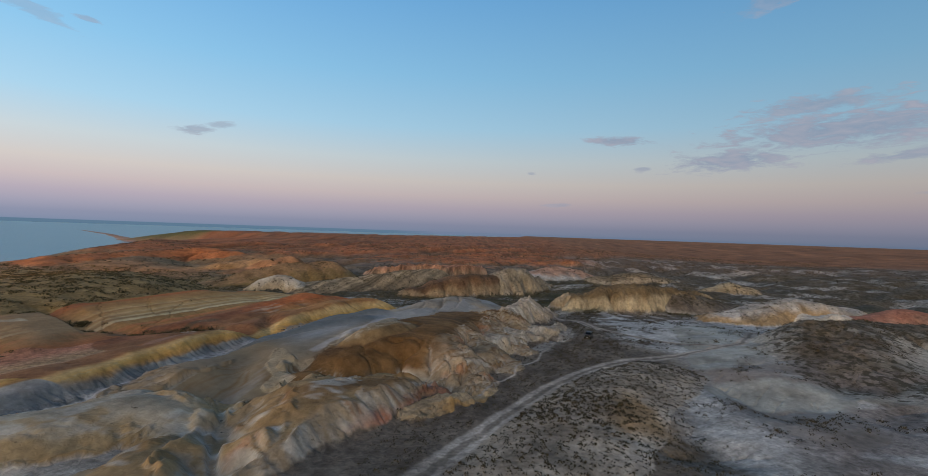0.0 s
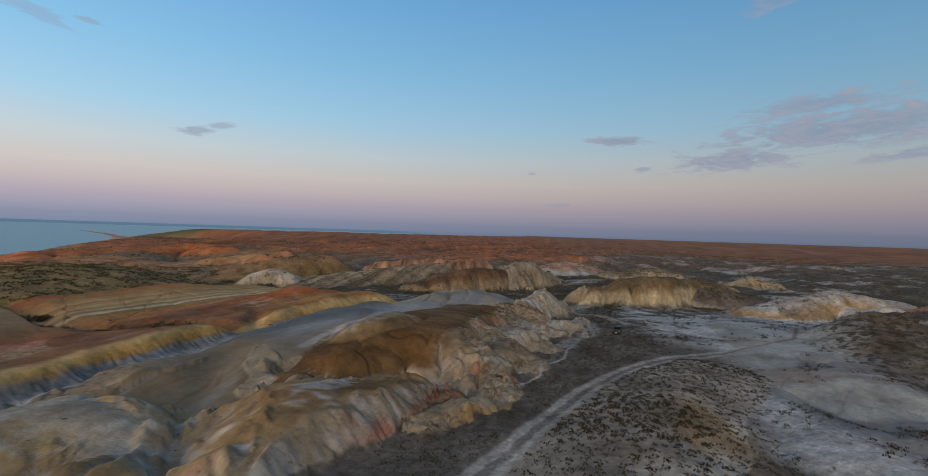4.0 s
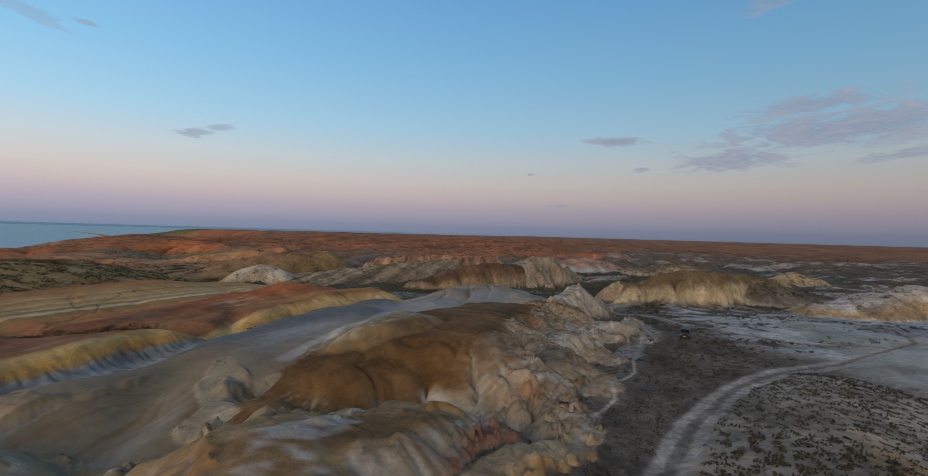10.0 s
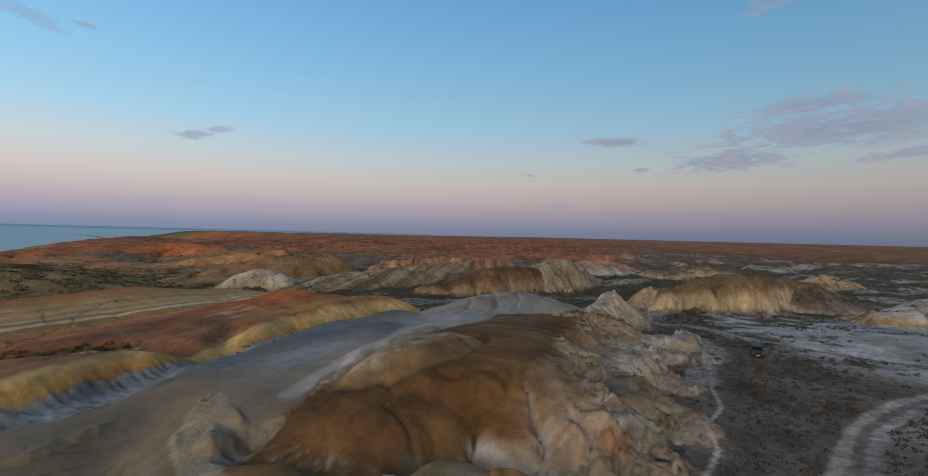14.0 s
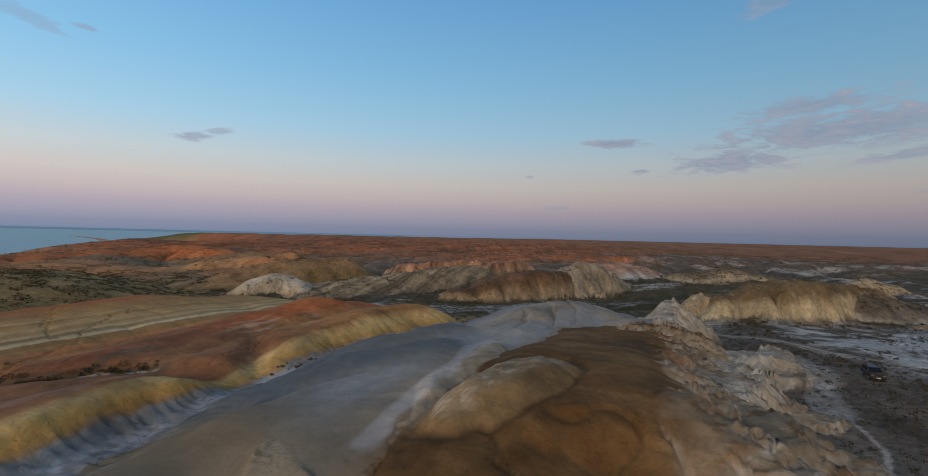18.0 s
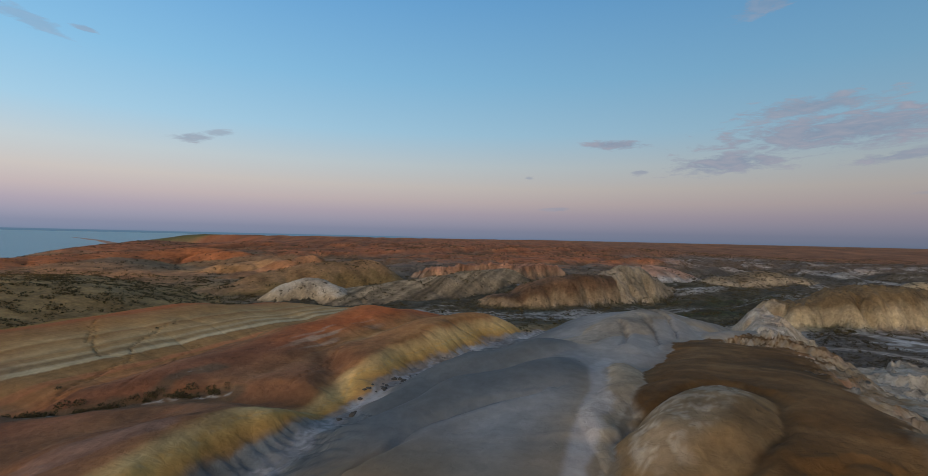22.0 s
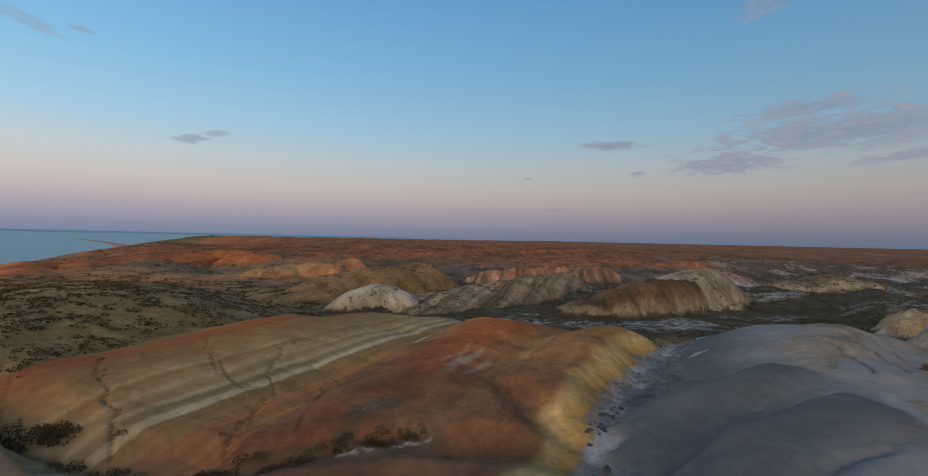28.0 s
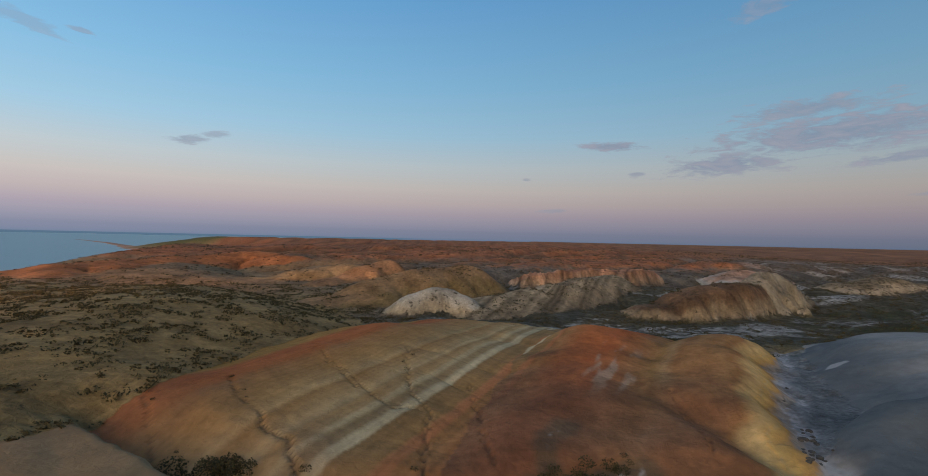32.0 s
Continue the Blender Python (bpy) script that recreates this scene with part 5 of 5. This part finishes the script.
for n, h in enumerate(HILLS, 1):
    mine = np.flatnonzero(KEY // 100 == n)
    if not len(mine):
        continue
    mid = h["pts"][len(h["pts"]) // 2]
    top = tagged(new(h["name"]), h["label"], "hill", "badland hills")
    top.location = (mid[0], mid[1], h["foot"])
    names = None if h["colour"] == "beds" else PARTS["mesa" if h["colour"] else None]
    for lab in np.unique(LAB[mine]):
        some = mine[LAB[mine] == lab]
        k = int(KEY[some[0]] % 100)
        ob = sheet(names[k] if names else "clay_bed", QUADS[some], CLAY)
        ob.parent = top
        ob.matrix_parent_inverse = Matrix.Translation(-Vector(top.location))
        if not names:
            tagged(ob, BED_LABELS[min(k, 10)])

# ---- sea ----
def water_material():
    mat = bpy.data.materials.new("sea_water")
    mat.use_nodes = True
    nt = mat.node_tree
    b = nt.nodes["Principled BSDF"]
    geo = nt.nodes.new("ShaderNodeNewGeometry")
    mp = nt.nodes.new("ShaderNodeMapping")
    mp.inputs["Scale"].default_value = (0.3, 1.0, 1.0)
    nt.links.new(geo.outputs["Position"], mp.inputs[0])
    big = noise_node(nt, mp.outputs[0], 0.006, 4, 0.6, 0.5)
    b.inputs["Base Color"].default_value = (0.03, 0.11, 0.13, 1)
    nt.links.new(mixc(nt, big.outputs[0], (0.06, 0.18, 0.245), (0.085, 0.225, 0.29)), b.inputs["Base Color"])
    b.inputs["Roughness"].default_value = 0.35
    w = noise_node(nt, mp.outputs[0], 0.5, 5, 0.6)
    bp = nt.nodes.new("ShaderNodeBump")
    bp.inputs["Strength"].default_value, bp.inputs["Distance"].default_value = 0.6, 0.6
    nt.links.new(w.outputs[0], bp.inputs["Height"])
    nt.links.new(bp.outputs[0], b.inputs["Normal"])
    return mat


bm = bmesh.new()
rings = []
for r in (600, 1200, 1800, 2400, 3000, 3600, 4200, 4850):
    rings.append([bm.verts.new((r * math.cos(a) - 50, r * math.sin(a) + 60, 16.0 * (r / 4850) ** 3.5)) for a in [2 * math.pi * k / 192 for k in range(192)]])
bm.faces.new(rings[0])
for a, b in zip(rings[:-1], rings[1:]):
    for k in range(192):
        bm.faces.new((a[k], b[k], b[(k + 1) % 192], a[(k + 1) % 192]))
me = bpy.data.meshes.new("sea")
bm.to_mesh(me)
bm.free()
me.materials.append(water_material())
tagged(new("sea", me), "calm blue-green sea under an evening sky", "sea", kind="structure")

# ---- the long sand spit beyond the headland ----
bm = bmesh.new()
last = None
for k in range(61):
    a = k / 60 * (len(SPIT) - 1)
    i = min(int(a), len(SPIT) - 2)
    f = a - i
    x, y, w = (SPIT[i][c] * (1 - f) + SPIT[i + 1][c] * f for c in range(3))
    dx, dy = SPIT[i + 1][0] - SPIT[i][0], SPIT[i + 1][1] - SPIT[i][1]
    ln = math.hypot(dx, dy)
    w *= 0.5 * (1 - 0.55 * k / 60) * (1 + 0.5 * noise.noise((k * 0.35, 0, 0)))
    x += 14 * noise.noise((k * 0.15, 5, 0))
    px, py = -dy / ln, dx / ln
    row = [bm.verts.new((x + px * w * q, y + py * w * q, h)) for q, h in ((-1, -0.3), (-0.5, 1.3), (0.5, 1.5), (1, -0.3))]
    if last:
        for c in range(3):
            bm.faces.new((last[c], last[c + 1], row[c + 1], row[c]))
    last = row
me = bpy.data.meshes.new("sand_spit")
bm.to_mesh(me)
bm.free()
for c in (me.attributes.new("soil", "FLOAT_COLOR", "POINT"),):
    c.data.foreach_set("color", np.tile(np.array((0.33, 0.21, 0.15, 1), np.float32), len(me.vertices)))
me.materials.append(EARTH)
tagged(new("sand_spit", me), "long thin reddish sand spit in the sea", "sand spit", kind="structure")


# ---- things ----
def mat_plain(name, col, rough=0.6, metal=0.0, vary=0.25, scale=6.0):
    mat = bpy.data.materials.new(name)
    mat.use_nodes = True
    nt = mat.node_tree
    b = nt.nodes["Principled BSDF"]
    geo = nt.nodes.new("ShaderNodeNewGeometry")
    n = noise_node(nt, geo.outputs["Position"], scale, 4)
    f = mth(nt, "MULTIPLY_ADD", n.outputs[0], 2 * vary, 1 - vary)
    vm = nt.nodes.new("ShaderNodeVectorMath")
    vm.operation = "SCALE"
    vm.inputs[0].default_value = col
    nt.links.new(f, vm.inputs["Scale"])
    nt.links.new(vm.outputs[0], b.inputs["Base Color"])
    b.inputs["Roughness"].default_value, b.inputs["Metallic"].default_value = rough, metal
    return mat


def part(name, bm, material, parent, label=""):
    me = bpy.data.meshes.new(name)
    bm.normal_update()
    bm.to_mesh(me)
    bm.free()
    me.materials.append(material)
    ob = new(name, me)
    ob.parent = parent
    if label:
        tagged(ob, label)
    return ob


def box(bm, x0, x1, y0, y1, z0, z1, bevel=0.0, taper=None):
    vs = bmesh.ops.create_cube(bm, size=1)["verts"]
    for v in vs:
        v.co = Vector(((x0 + x1) / 2 + v.co.x * (x1 - x0), (y0 + y1) / 2 + v.co.y * (y1 - y0), (z0 + z1) / 2 + v.co.z * (z1 - z0)))
        if taper and v.co.z > (z0 + z1) / 2:
            tx, y_front, y_back = taper
            v.co.x *= tx
            v.co.y = y_front if v.co.y < (y0 + y1) / 2 else y_back
    if bevel:
        es = list({e for v in vs for e in v.link_edges})
        bmesh.ops.bevel(bm, geom=es, offset=bevel, segments=2, affect="EDGES")
    return bm


def wheel_ring(bm, r, w, x, hole=0.0):
    m = Matrix.Translation((x, 0, 0)) @ Matrix.Rotation(radians(90), 4, "Y")
    bmesh.ops.create_cone(bm, cap_ends=True, segments=20, radius1=r, radius2=r, depth=w, matrix=m)
    bmesh.ops.bevel(bm, geom=[e for e in bm.edges if e.calc_face_angle(0) > 1.0], offset=min(r, w) * 0.15, segments=1, affect="EDGES")
    return bm


def parked_car(x, y, heading):
    """A dark off-road car, its front towards its own -y."""
    paint = mat_plain("dark_car_paint", (0.018, 0.019, 0.023), 0.5, 0.0, 0.15)
    paint.node_tree.nodes["Principled BSDF"].inputs["Coat Weight"].default_value = 0.15
    glass = mat_plain("tinted_glass", (0.01, 0.012, 0.014), 0.06, 0.0, 0.05)
    black, rim = mat_plain("black_rubber", (0.015, 0.015, 0.015), 0.85), mat_plain("alloy", (0.35, 0.35, 0.36), 0.35, 0.9, 0.1)
    lens, plate = mat_plain("lamp_lens", (0.30, 0.30, 0.29), 0.2, 0.0, 0.05), mat_plain("white_plate", (0.75, 0.75, 0.75), 0.5, 0.0, 0.05)
    red = mat_plain("red_lens", (0.35, 0.01, 0.01), 0.15, 0.0, 0.05)
    car = tagged(new("car"), "dark off-road car parked beside the dirt track", "car")
    z = float(height_at(np.array([x]), np.array([y]))[0])
    car.matrix_world = pose(x, y, z - 0.02, 0, 0, heading)
    body = part("body", box(bmesh.new(), -0.95, 0.95, -2.35, 2.35, 0.42, 1.08, 0.09), paint, car)
    part("bonnet", box(bmesh.new(), -0.86, 0.86, -2.25, -0.95, 1.06, 1.17, 0.05), paint, body)
    cabin = part("cabin", box(bmesh.new(), -0.89, 0.89, -1.15, 2.22, 1.08, 1.78, 0.07, (0.84, -0.55, 2.02)), paint, car)
    part("windscreen", box(bmesh.new(), -0.74, 0.74, -1.13, -1.06, 1.17, 1.68, 0.01, (0.88, -0.66, -0.60)), glass, cabin)
    part("rear_window", box(bmesh.new(), -0.70, 0.70, 2.13, 2.20, 1.2, 1.68, 0.01, (0.86, 2.03, 2.07)), glass, cabin)
    for sx in (-1, 1):
        for y0, y1 in ((-0.78, 0.15), (0.24, 1.1), (1.19, 1.9)):
            bm = box(bmesh.new(), -0.01, 0.01, y0, y1, 1.18, 1.64, 0.005)
            for v in bm.verts:
                v.co.x += sx * (0.885 - 0.14 * (v.co.z - 1.08) / 0.7)
                if y0 < -0.5 and v.co.y < -0.3:
                    v.co.y += 0.35 * (v.co.z - 1.18) / 0.46
            part("side_window", bm, glass, cabin)
        part("headlight", box(bmesh.new(), sx * 0.72 - 0.16, sx * 0.72 + 0.16, -2.38, -2.26, 0.82, 0.98, 0.03), lens, car, "bright round-edged headlight")
        part("tail_light", box(bmesh.new(), sx * 0.82 - 0.08, sx * 0.82 + 0.08, 2.28, 2.37, 0.80, 1.15, 0.02), red, car)
        part("wing_mirror", box(bmesh.new(), sx * 1.03 - 0.09, sx * 1.03 + 0.09, -0.82, -0.70, 1.12, 1.28, 0.03), paint, car)
        part("roof_rail", box(bmesh.new(), sx * 0.66 - 0.025, sx * 0.66 + 0.025, -0.3, 1.8, 1.79, 1.85, 0.01), black, car)
        part("wheel_arch", box(bmesh.new(), sx * 0.94 - 0.04, sx * 0.94 + 0.04, -1.95, -0.95, 0.62, 0.84, 0.03), black, car)
        part("wheel_arch", box(bmesh.new(), sx * 0.94 - 0.04, sx * 0.94 + 0.04, 0.95, 1.95, 0.62, 0.84, 0.03), black, car)
        for wy in (-1.45, 1.42):
            hub = new("wheel")
            hub.parent = car
            hub.location = (0, wy, 0.37)
            part("tyre", wheel_ring(bmesh.new(), 0.38, 0.24, sx * 0.82), black, hub)
            part("rim", wheel_ring(bmesh.new(), 0.24, 0.06, sx * 0.935), rim, hub)
    part("grille", box(bmesh.new(), -0.5, 0.5, -2.385, -2.30, 0.80, 1.0, 0.02), black, car)
    part("front_bumper", box(bmesh.new(), -0.95, 0.95, -2.47, -2.25, 0.42, 0.68, 0.06), black, car)
    part("rear_bumper", box(bmesh.new(), -0.95, 0.95, 2.25, 2.46, 0.42, 0.66, 0.06), black, car)
    part("number_plate", box(bmesh.new(), -0.26, 0.26, -2.49, -2.465, 0.52, 0.63, 0.0), plate, car, "plain white number plate")
    return car


parked_car(37.3, 147.2, -24)


# ---- shrubs ----
def leaf_material(name, a, b):
    mat = bpy.data.materials.new(name)
    mat.use_nodes = True
    nt = mat.node_tree
    bs = nt.nodes["Principled BSDF"]
    geo = nt.nodes.new("ShaderNodeNewGeometry")
    nt.links.new(mixc(nt, geo.outputs["Random Per Island"], a, b), bs.inputs["Base Color"])
    bs.inputs["Roughness"].default_value = 0.9
    bs.inputs["Specular IOR Level"].default_value = 0.1
    return mat


LEAF = leaf_material("shrub_leaves", (0.035, 0.030, 0.020), (0.085, 0.070, 0.042))
GREEN = leaf_material("green_leaves", (0.045, 0.038, 0.019), (0.10, 0.08, 0.04))


def tuft(rs, leaves, flat=0.75, size=0.42):
    """Corners of the leaf blades of a shrub of unit radius: leaves x 4 points."""
    a, h = rs.rand(leaves) * 2 * np.pi, rs.rand(leaves)
    rad = (0.35 + 0.65 * rs.rand(leaves) ** 0.5)
    c = np.stack([np.cos(a) * np.sqrt(1 - h * h * 0.8) * rad, np.sin(a) * np.sqrt(1 - h * h * 0.8) * rad, h * flat * rad], -1)
    u, v = rs.randn(leaves, 3), rs.randn(leaves, 3)
    u /= np.linalg.norm(u, axis=1)[:, None]
    v -= (v * u).sum(1)[:, None] * u
    v /= np.linalg.norm(v, axis=1)[:, None]
    s = size * (0.6 + 0.8 * rs.rand(leaves))[:, None]
    quad = np.stack([c - u * s * 0.5, c + v * s * 0.32, c + u * s * 0.6, c - v * s * 0.32], 1)
    quad[..., 2] = np.maximum(quad[..., 2], -0.08)
    return quad


def leaf_mesh(name, quads, mat):
    n = len(quads)
    me = bpy.data.meshes.new(name)
    me.vertices.add(n * 4)
    me.vertices.foreach_set("co", quads.reshape(-1).astype(np.float32))
    me.loops.add(n * 4)
    me.loops.foreach_set("vertex_index", np.arange(n * 4, dtype=np.int32))
    me.polygons.add(n)
    me.polygons.foreach_set("loop_start", np.arange(0, n * 4, 4, dtype=np.int32))
    me.update(calc_edges=True)
    me.materials.append(mat)
    return me


def owner_at(x, y):
    i = np.clip(np.searchsorted(GX, x) - 1, 0, len(GX) - 2)
    j = np.clip(np.searchsorted(GY, y) - 1, 0, len(GY) - 2)
    return OWN[j, i], SL[j, i], np.minimum(np.minimum(d_road[j, i] / w_road[j, i], d_track[j, i] / w_track[j, i]), d_path[j, i] / 1.2)


NAMES = ["ground"] + [h["name"] for h in HILLS]


def spread(rs, gap, x0, x1, y0, y1, on, bare=-9.0, scale=9.0, seed=0, steep=0.7):
    """Evenly spaced places for shrubs, with bare patches where the noise is low."""
    x, y = np.meshgrid(np.arange(x0, x1, gap), np.arange(y0, y1, gap))
    x, y = (x + 0.42 * gap * rs.randn(*x.shape)).ravel(), (y + 0.42 * gap * rs.randn(*y.shape)).ravel()
    o, sl, tr = owner_at(x, y)
    ok = (sl < steep) & (tr > 0.58) & np.isin(o, [k for k, n in enumerate(NAMES) if n in on])
    ok &= fbm(x / scale, y / scale, 3, seed=seed) + 0.25 * rs.randn(len(x)) > bare
    return x[ok], y[ok]


def scatter(rs, count, x0, x1, y0, y1, on=None, clump=0.0, scale=9.0, seed=0, steep=0.6):
    """Places for shrubs on the ground named, off the tracks, denser where the noise is high."""
    x, y = x0 + rs.rand(count) * (x1 - x0), y0 + rs.rand(count) * (y1 - y0)
    o, sl, tr = owner_at(x, y)
    ok = (sl < steep) & (tr > 0.55)
    if on:
        ok &= np.isin(o, [k for k, n in enumerate(NAMES) if n in on])
    if clump:
        ok &= rs.rand(count) < step01(-clump, clump, fbm(x / scale, y / scale, 3, seed=seed))
    return x[ok], y[ok]


def shrub_field(name, label, x, y, rs, r0, r1, leaves, mat=None, size=0.5, flat=0.75):
    z = height_at(x, y)
    r = r0 + (r1 - r0) * rs.rand(len(x)) ** 1.6
    kinds = [tuft(rs, leaves, flat, size) for _ in range(12)]
    ks = rs.randint(0, 12, len(x))
    q = np.stack(kinds)[ks] * r[:, None, None, None]
    q = q + np.stack([x, y, z], -1)[:, None, None, :]
    return tagged(new(name, leaf_mesh(name, q.reshape(-1, 4, 3), mat or LEAF)), label, "shrubs", kind="stuff")


rs = np.random.RandomState(21)
xs, ys = spread(rs, 1.05, -12, 64, 40, 124, ("shrub_hill",), -0.9, 9, 201)
close = np.where((ys > 62) & (ys < 108) & (xs > 6) & (xs < 44))[0]
close = close[np.argsort(np.hypot(xs[close] - 20, ys[close] - 84))][:270]
rest = np.setdiff1d(np.arange(len(xs)), close)
shrub_field("hill_shrubs", "small dark round shrubs spread over a dry hill", xs[rest], ys[rest], rs, 0.26, 0.56, 15, None, 0.5, 0.6)
single = [leaf_mesh("shrub", tuft(rs, 34, 0.8, 0.42), LEAF) for _ in range(6)]
for k in close:
    ob = tagged(new("shrub", single[k % 6]), "small dark round desert shrub on dry soil", "shrub", "shrubs on the dark hill")
    s = 0.32 + 0.28 * rs.rand()
    ob.matrix_world = pose(xs[k], ys[k], float(height_at(xs[k:k + 1], ys[k:k + 1])[0]) - 0.02, 0, 0, 360 * rs.rand()) @ Matrix.Scale(s, 4)
vx, vy = spread(rs, 1.0, -12, 50, 45, 205, ("ground",), -0.3, 8, 203)
keep = vx - 0.1 * (vy - 150) < 46
vx2, vy2 = scatter(rs, 20000, 34, 112, 50, 235, ("ground", "white_swell", "pale_shoulder"), 0.28, 7, 204)
patchy = fbm(vx2 / 22, vy2 / 14, 3, seed=197) + 0.1 * rs.randn(len(vx2)) > np.where(vy2 > 150, 0.0, 0.17)
vx2, vy2 = vx2[patchy], vy2[patchy]
vx, vy = np.concatenate([vx[keep], vx2]), np.concatenate([vy[keep], vy2])
shrub_field("valley_shrubs", "low dark shrubs on the valley floor", vx, vy, rs, 0.16, 0.62, 11)
dx, dy = scatter(rs, 11000, 70, 190, 95, 260, ("dark_hill", "dark_shoulder", "pale_shoulder", "orange_knoll", "yellow_cliff_hill"), 0.35, 9, 205, 0.8)
high = (height_at(dx, dy) > 16.0) | (dy > 168)
dx, dy = dx[high], dy[high]
shrub_field("slope_shrubs", "dark shrubs on the shaded hill slopes", dx, dy, rs, 0.28, 0.75, 12)
ox, oy = scatter(rs, 60000, -330, -100, 80, 330, ("olive_hill", "ground"), 0.22, 6, 207)
shrub_field("steppe_shrubs", "olive-brown low shrubs in loose patches", ox, oy, rs, 0.3, 0.85, 9, GREEN, 0.6, 0.5)
mx, my = scatter(rs, 14000, -140, 140, 200, 345, ("ground", "ledge_hill", "far_hill", "brown_hill", "yellow_spur", "tan_cone", "white_cone"), 0.3, 12, 209)
shrub_field("gully_shrubs", "dark green shrubs between the far hills", mx, my, rs, 0.3, 1.1, 11, GREEN, 0.5, 0.6)
px, py = scatter(rs, 30000, -420, 480, 335, 700, None, 0.3, 22, 211)
shrub_field("plateau_shrubs", "scattered dark shrubs on red plateau earth", px, py, rs, 0.4, 1.2, 8, LEAF, 0.7, 0.5)
# bushes in the gully below the striped slope
for line, n in ((CRACKS[0], 5), (CRACKS[1], 6), (CRACKS[4], 6), (CRACKS[7], 44)):
    for k in range(n):
        a = rs.rand() * (len(line) - 1)
        i, f = int(a), a - int(a)
        bx, by = (line[i][c] * (1 - f) + line[i + 1][c] * f + rs.randn() * 0.7 for c in (0, 1))
        s = (0.45 if n > 20 else 0.2) + 0.5 * rs.rand() ** 1.5 * (1.2 if by < 152 else 0.5)
        ob = tagged(new("bush", leaf_mesh("bush", tuft(rs, 150, 0.85, 0.21), GREEN)), "dark bush growing in a clay gully", "bush", "bushes in the gully")
        ob.matrix_world = pose(bx, by, float(height_at(np.array([bx]), np.array([by]))[0]) - 0.04, 0, 0, 0) @ Matrix.Scale(s, 4)
for k in range(12):
    bx, by = -109.5 + 2.0 * rs.randn(), 145.3 + 0.9 * rs.randn()
    ob = tagged(new("bush", leaf_mesh("bush", tuft(rs, 260, 0.9, 0.17), GREEN)), "large dark bush in a pit between clay slopes", "bush", "bushes in the pit")
    ob.matrix_world = pose(bx, by, float(height_at(np.array([bx]), np.array([by]))[0]) - 0.05, 0, 0, 0) @ Matrix.Scale(0.9 + 0.7 * rs.rand(), 4)


# ---- dark stones in the white bed of the main gully ----
STONE = mat_plain("dark_stone", (0.075, 0.066, 0.055), 0.9, 0.0, 0.45, 9.0)


def boulder_mesh(seed):
    bm = bmesh.new()
    bmesh.ops.create_icosphere(bm, subdivisions=2, radius=1.0)
    for v in bm.verts:
        k = 1 + 0.45 * noise.noise(v.co * 1.3 + Vector((seed * 7.1, 0, 0))) + 0.15 * noise.noise(v.co * 3.5 + Vector((0, seed * 3.3, 0)))
        v.co = Vector((v.co.x * k * 1.25, v.co.y * k, max(v.co.z * k * 0.7, -0.25)))
    me = bpy.data.meshes.new("boulder")
    bm.to_mesh(me)
    bm.free()
    me.materials.append(STONE)
    return me


shapes = [boulder_mesh(k) for k in range(5)]
bed = DRAINS[0][0][3:7]
for k in range(26):
    a = rs.rand() * (len(bed) - 1)
    i, f = int(a), a - int(a)
    bx, by = (bed[i][c] * (1 - f) + bed[i + 1][c] * f + rs.randn() * 0.9 for c in (0, 1))
    ob = tagged(new("boulder", shapes[k % 5]), "dark rough stone lying in a white-crusted gully", "boulder", "stones in the gully")
    ob.matrix_world = pose(bx, by, float(height_at(np.array([bx]), np.array([by]))[0]) + 0.02, 0, 0, 360 * rs.rand()) @ Matrix.Scale(0.18 + 0.34 * rs.rand() ** 2, 4)
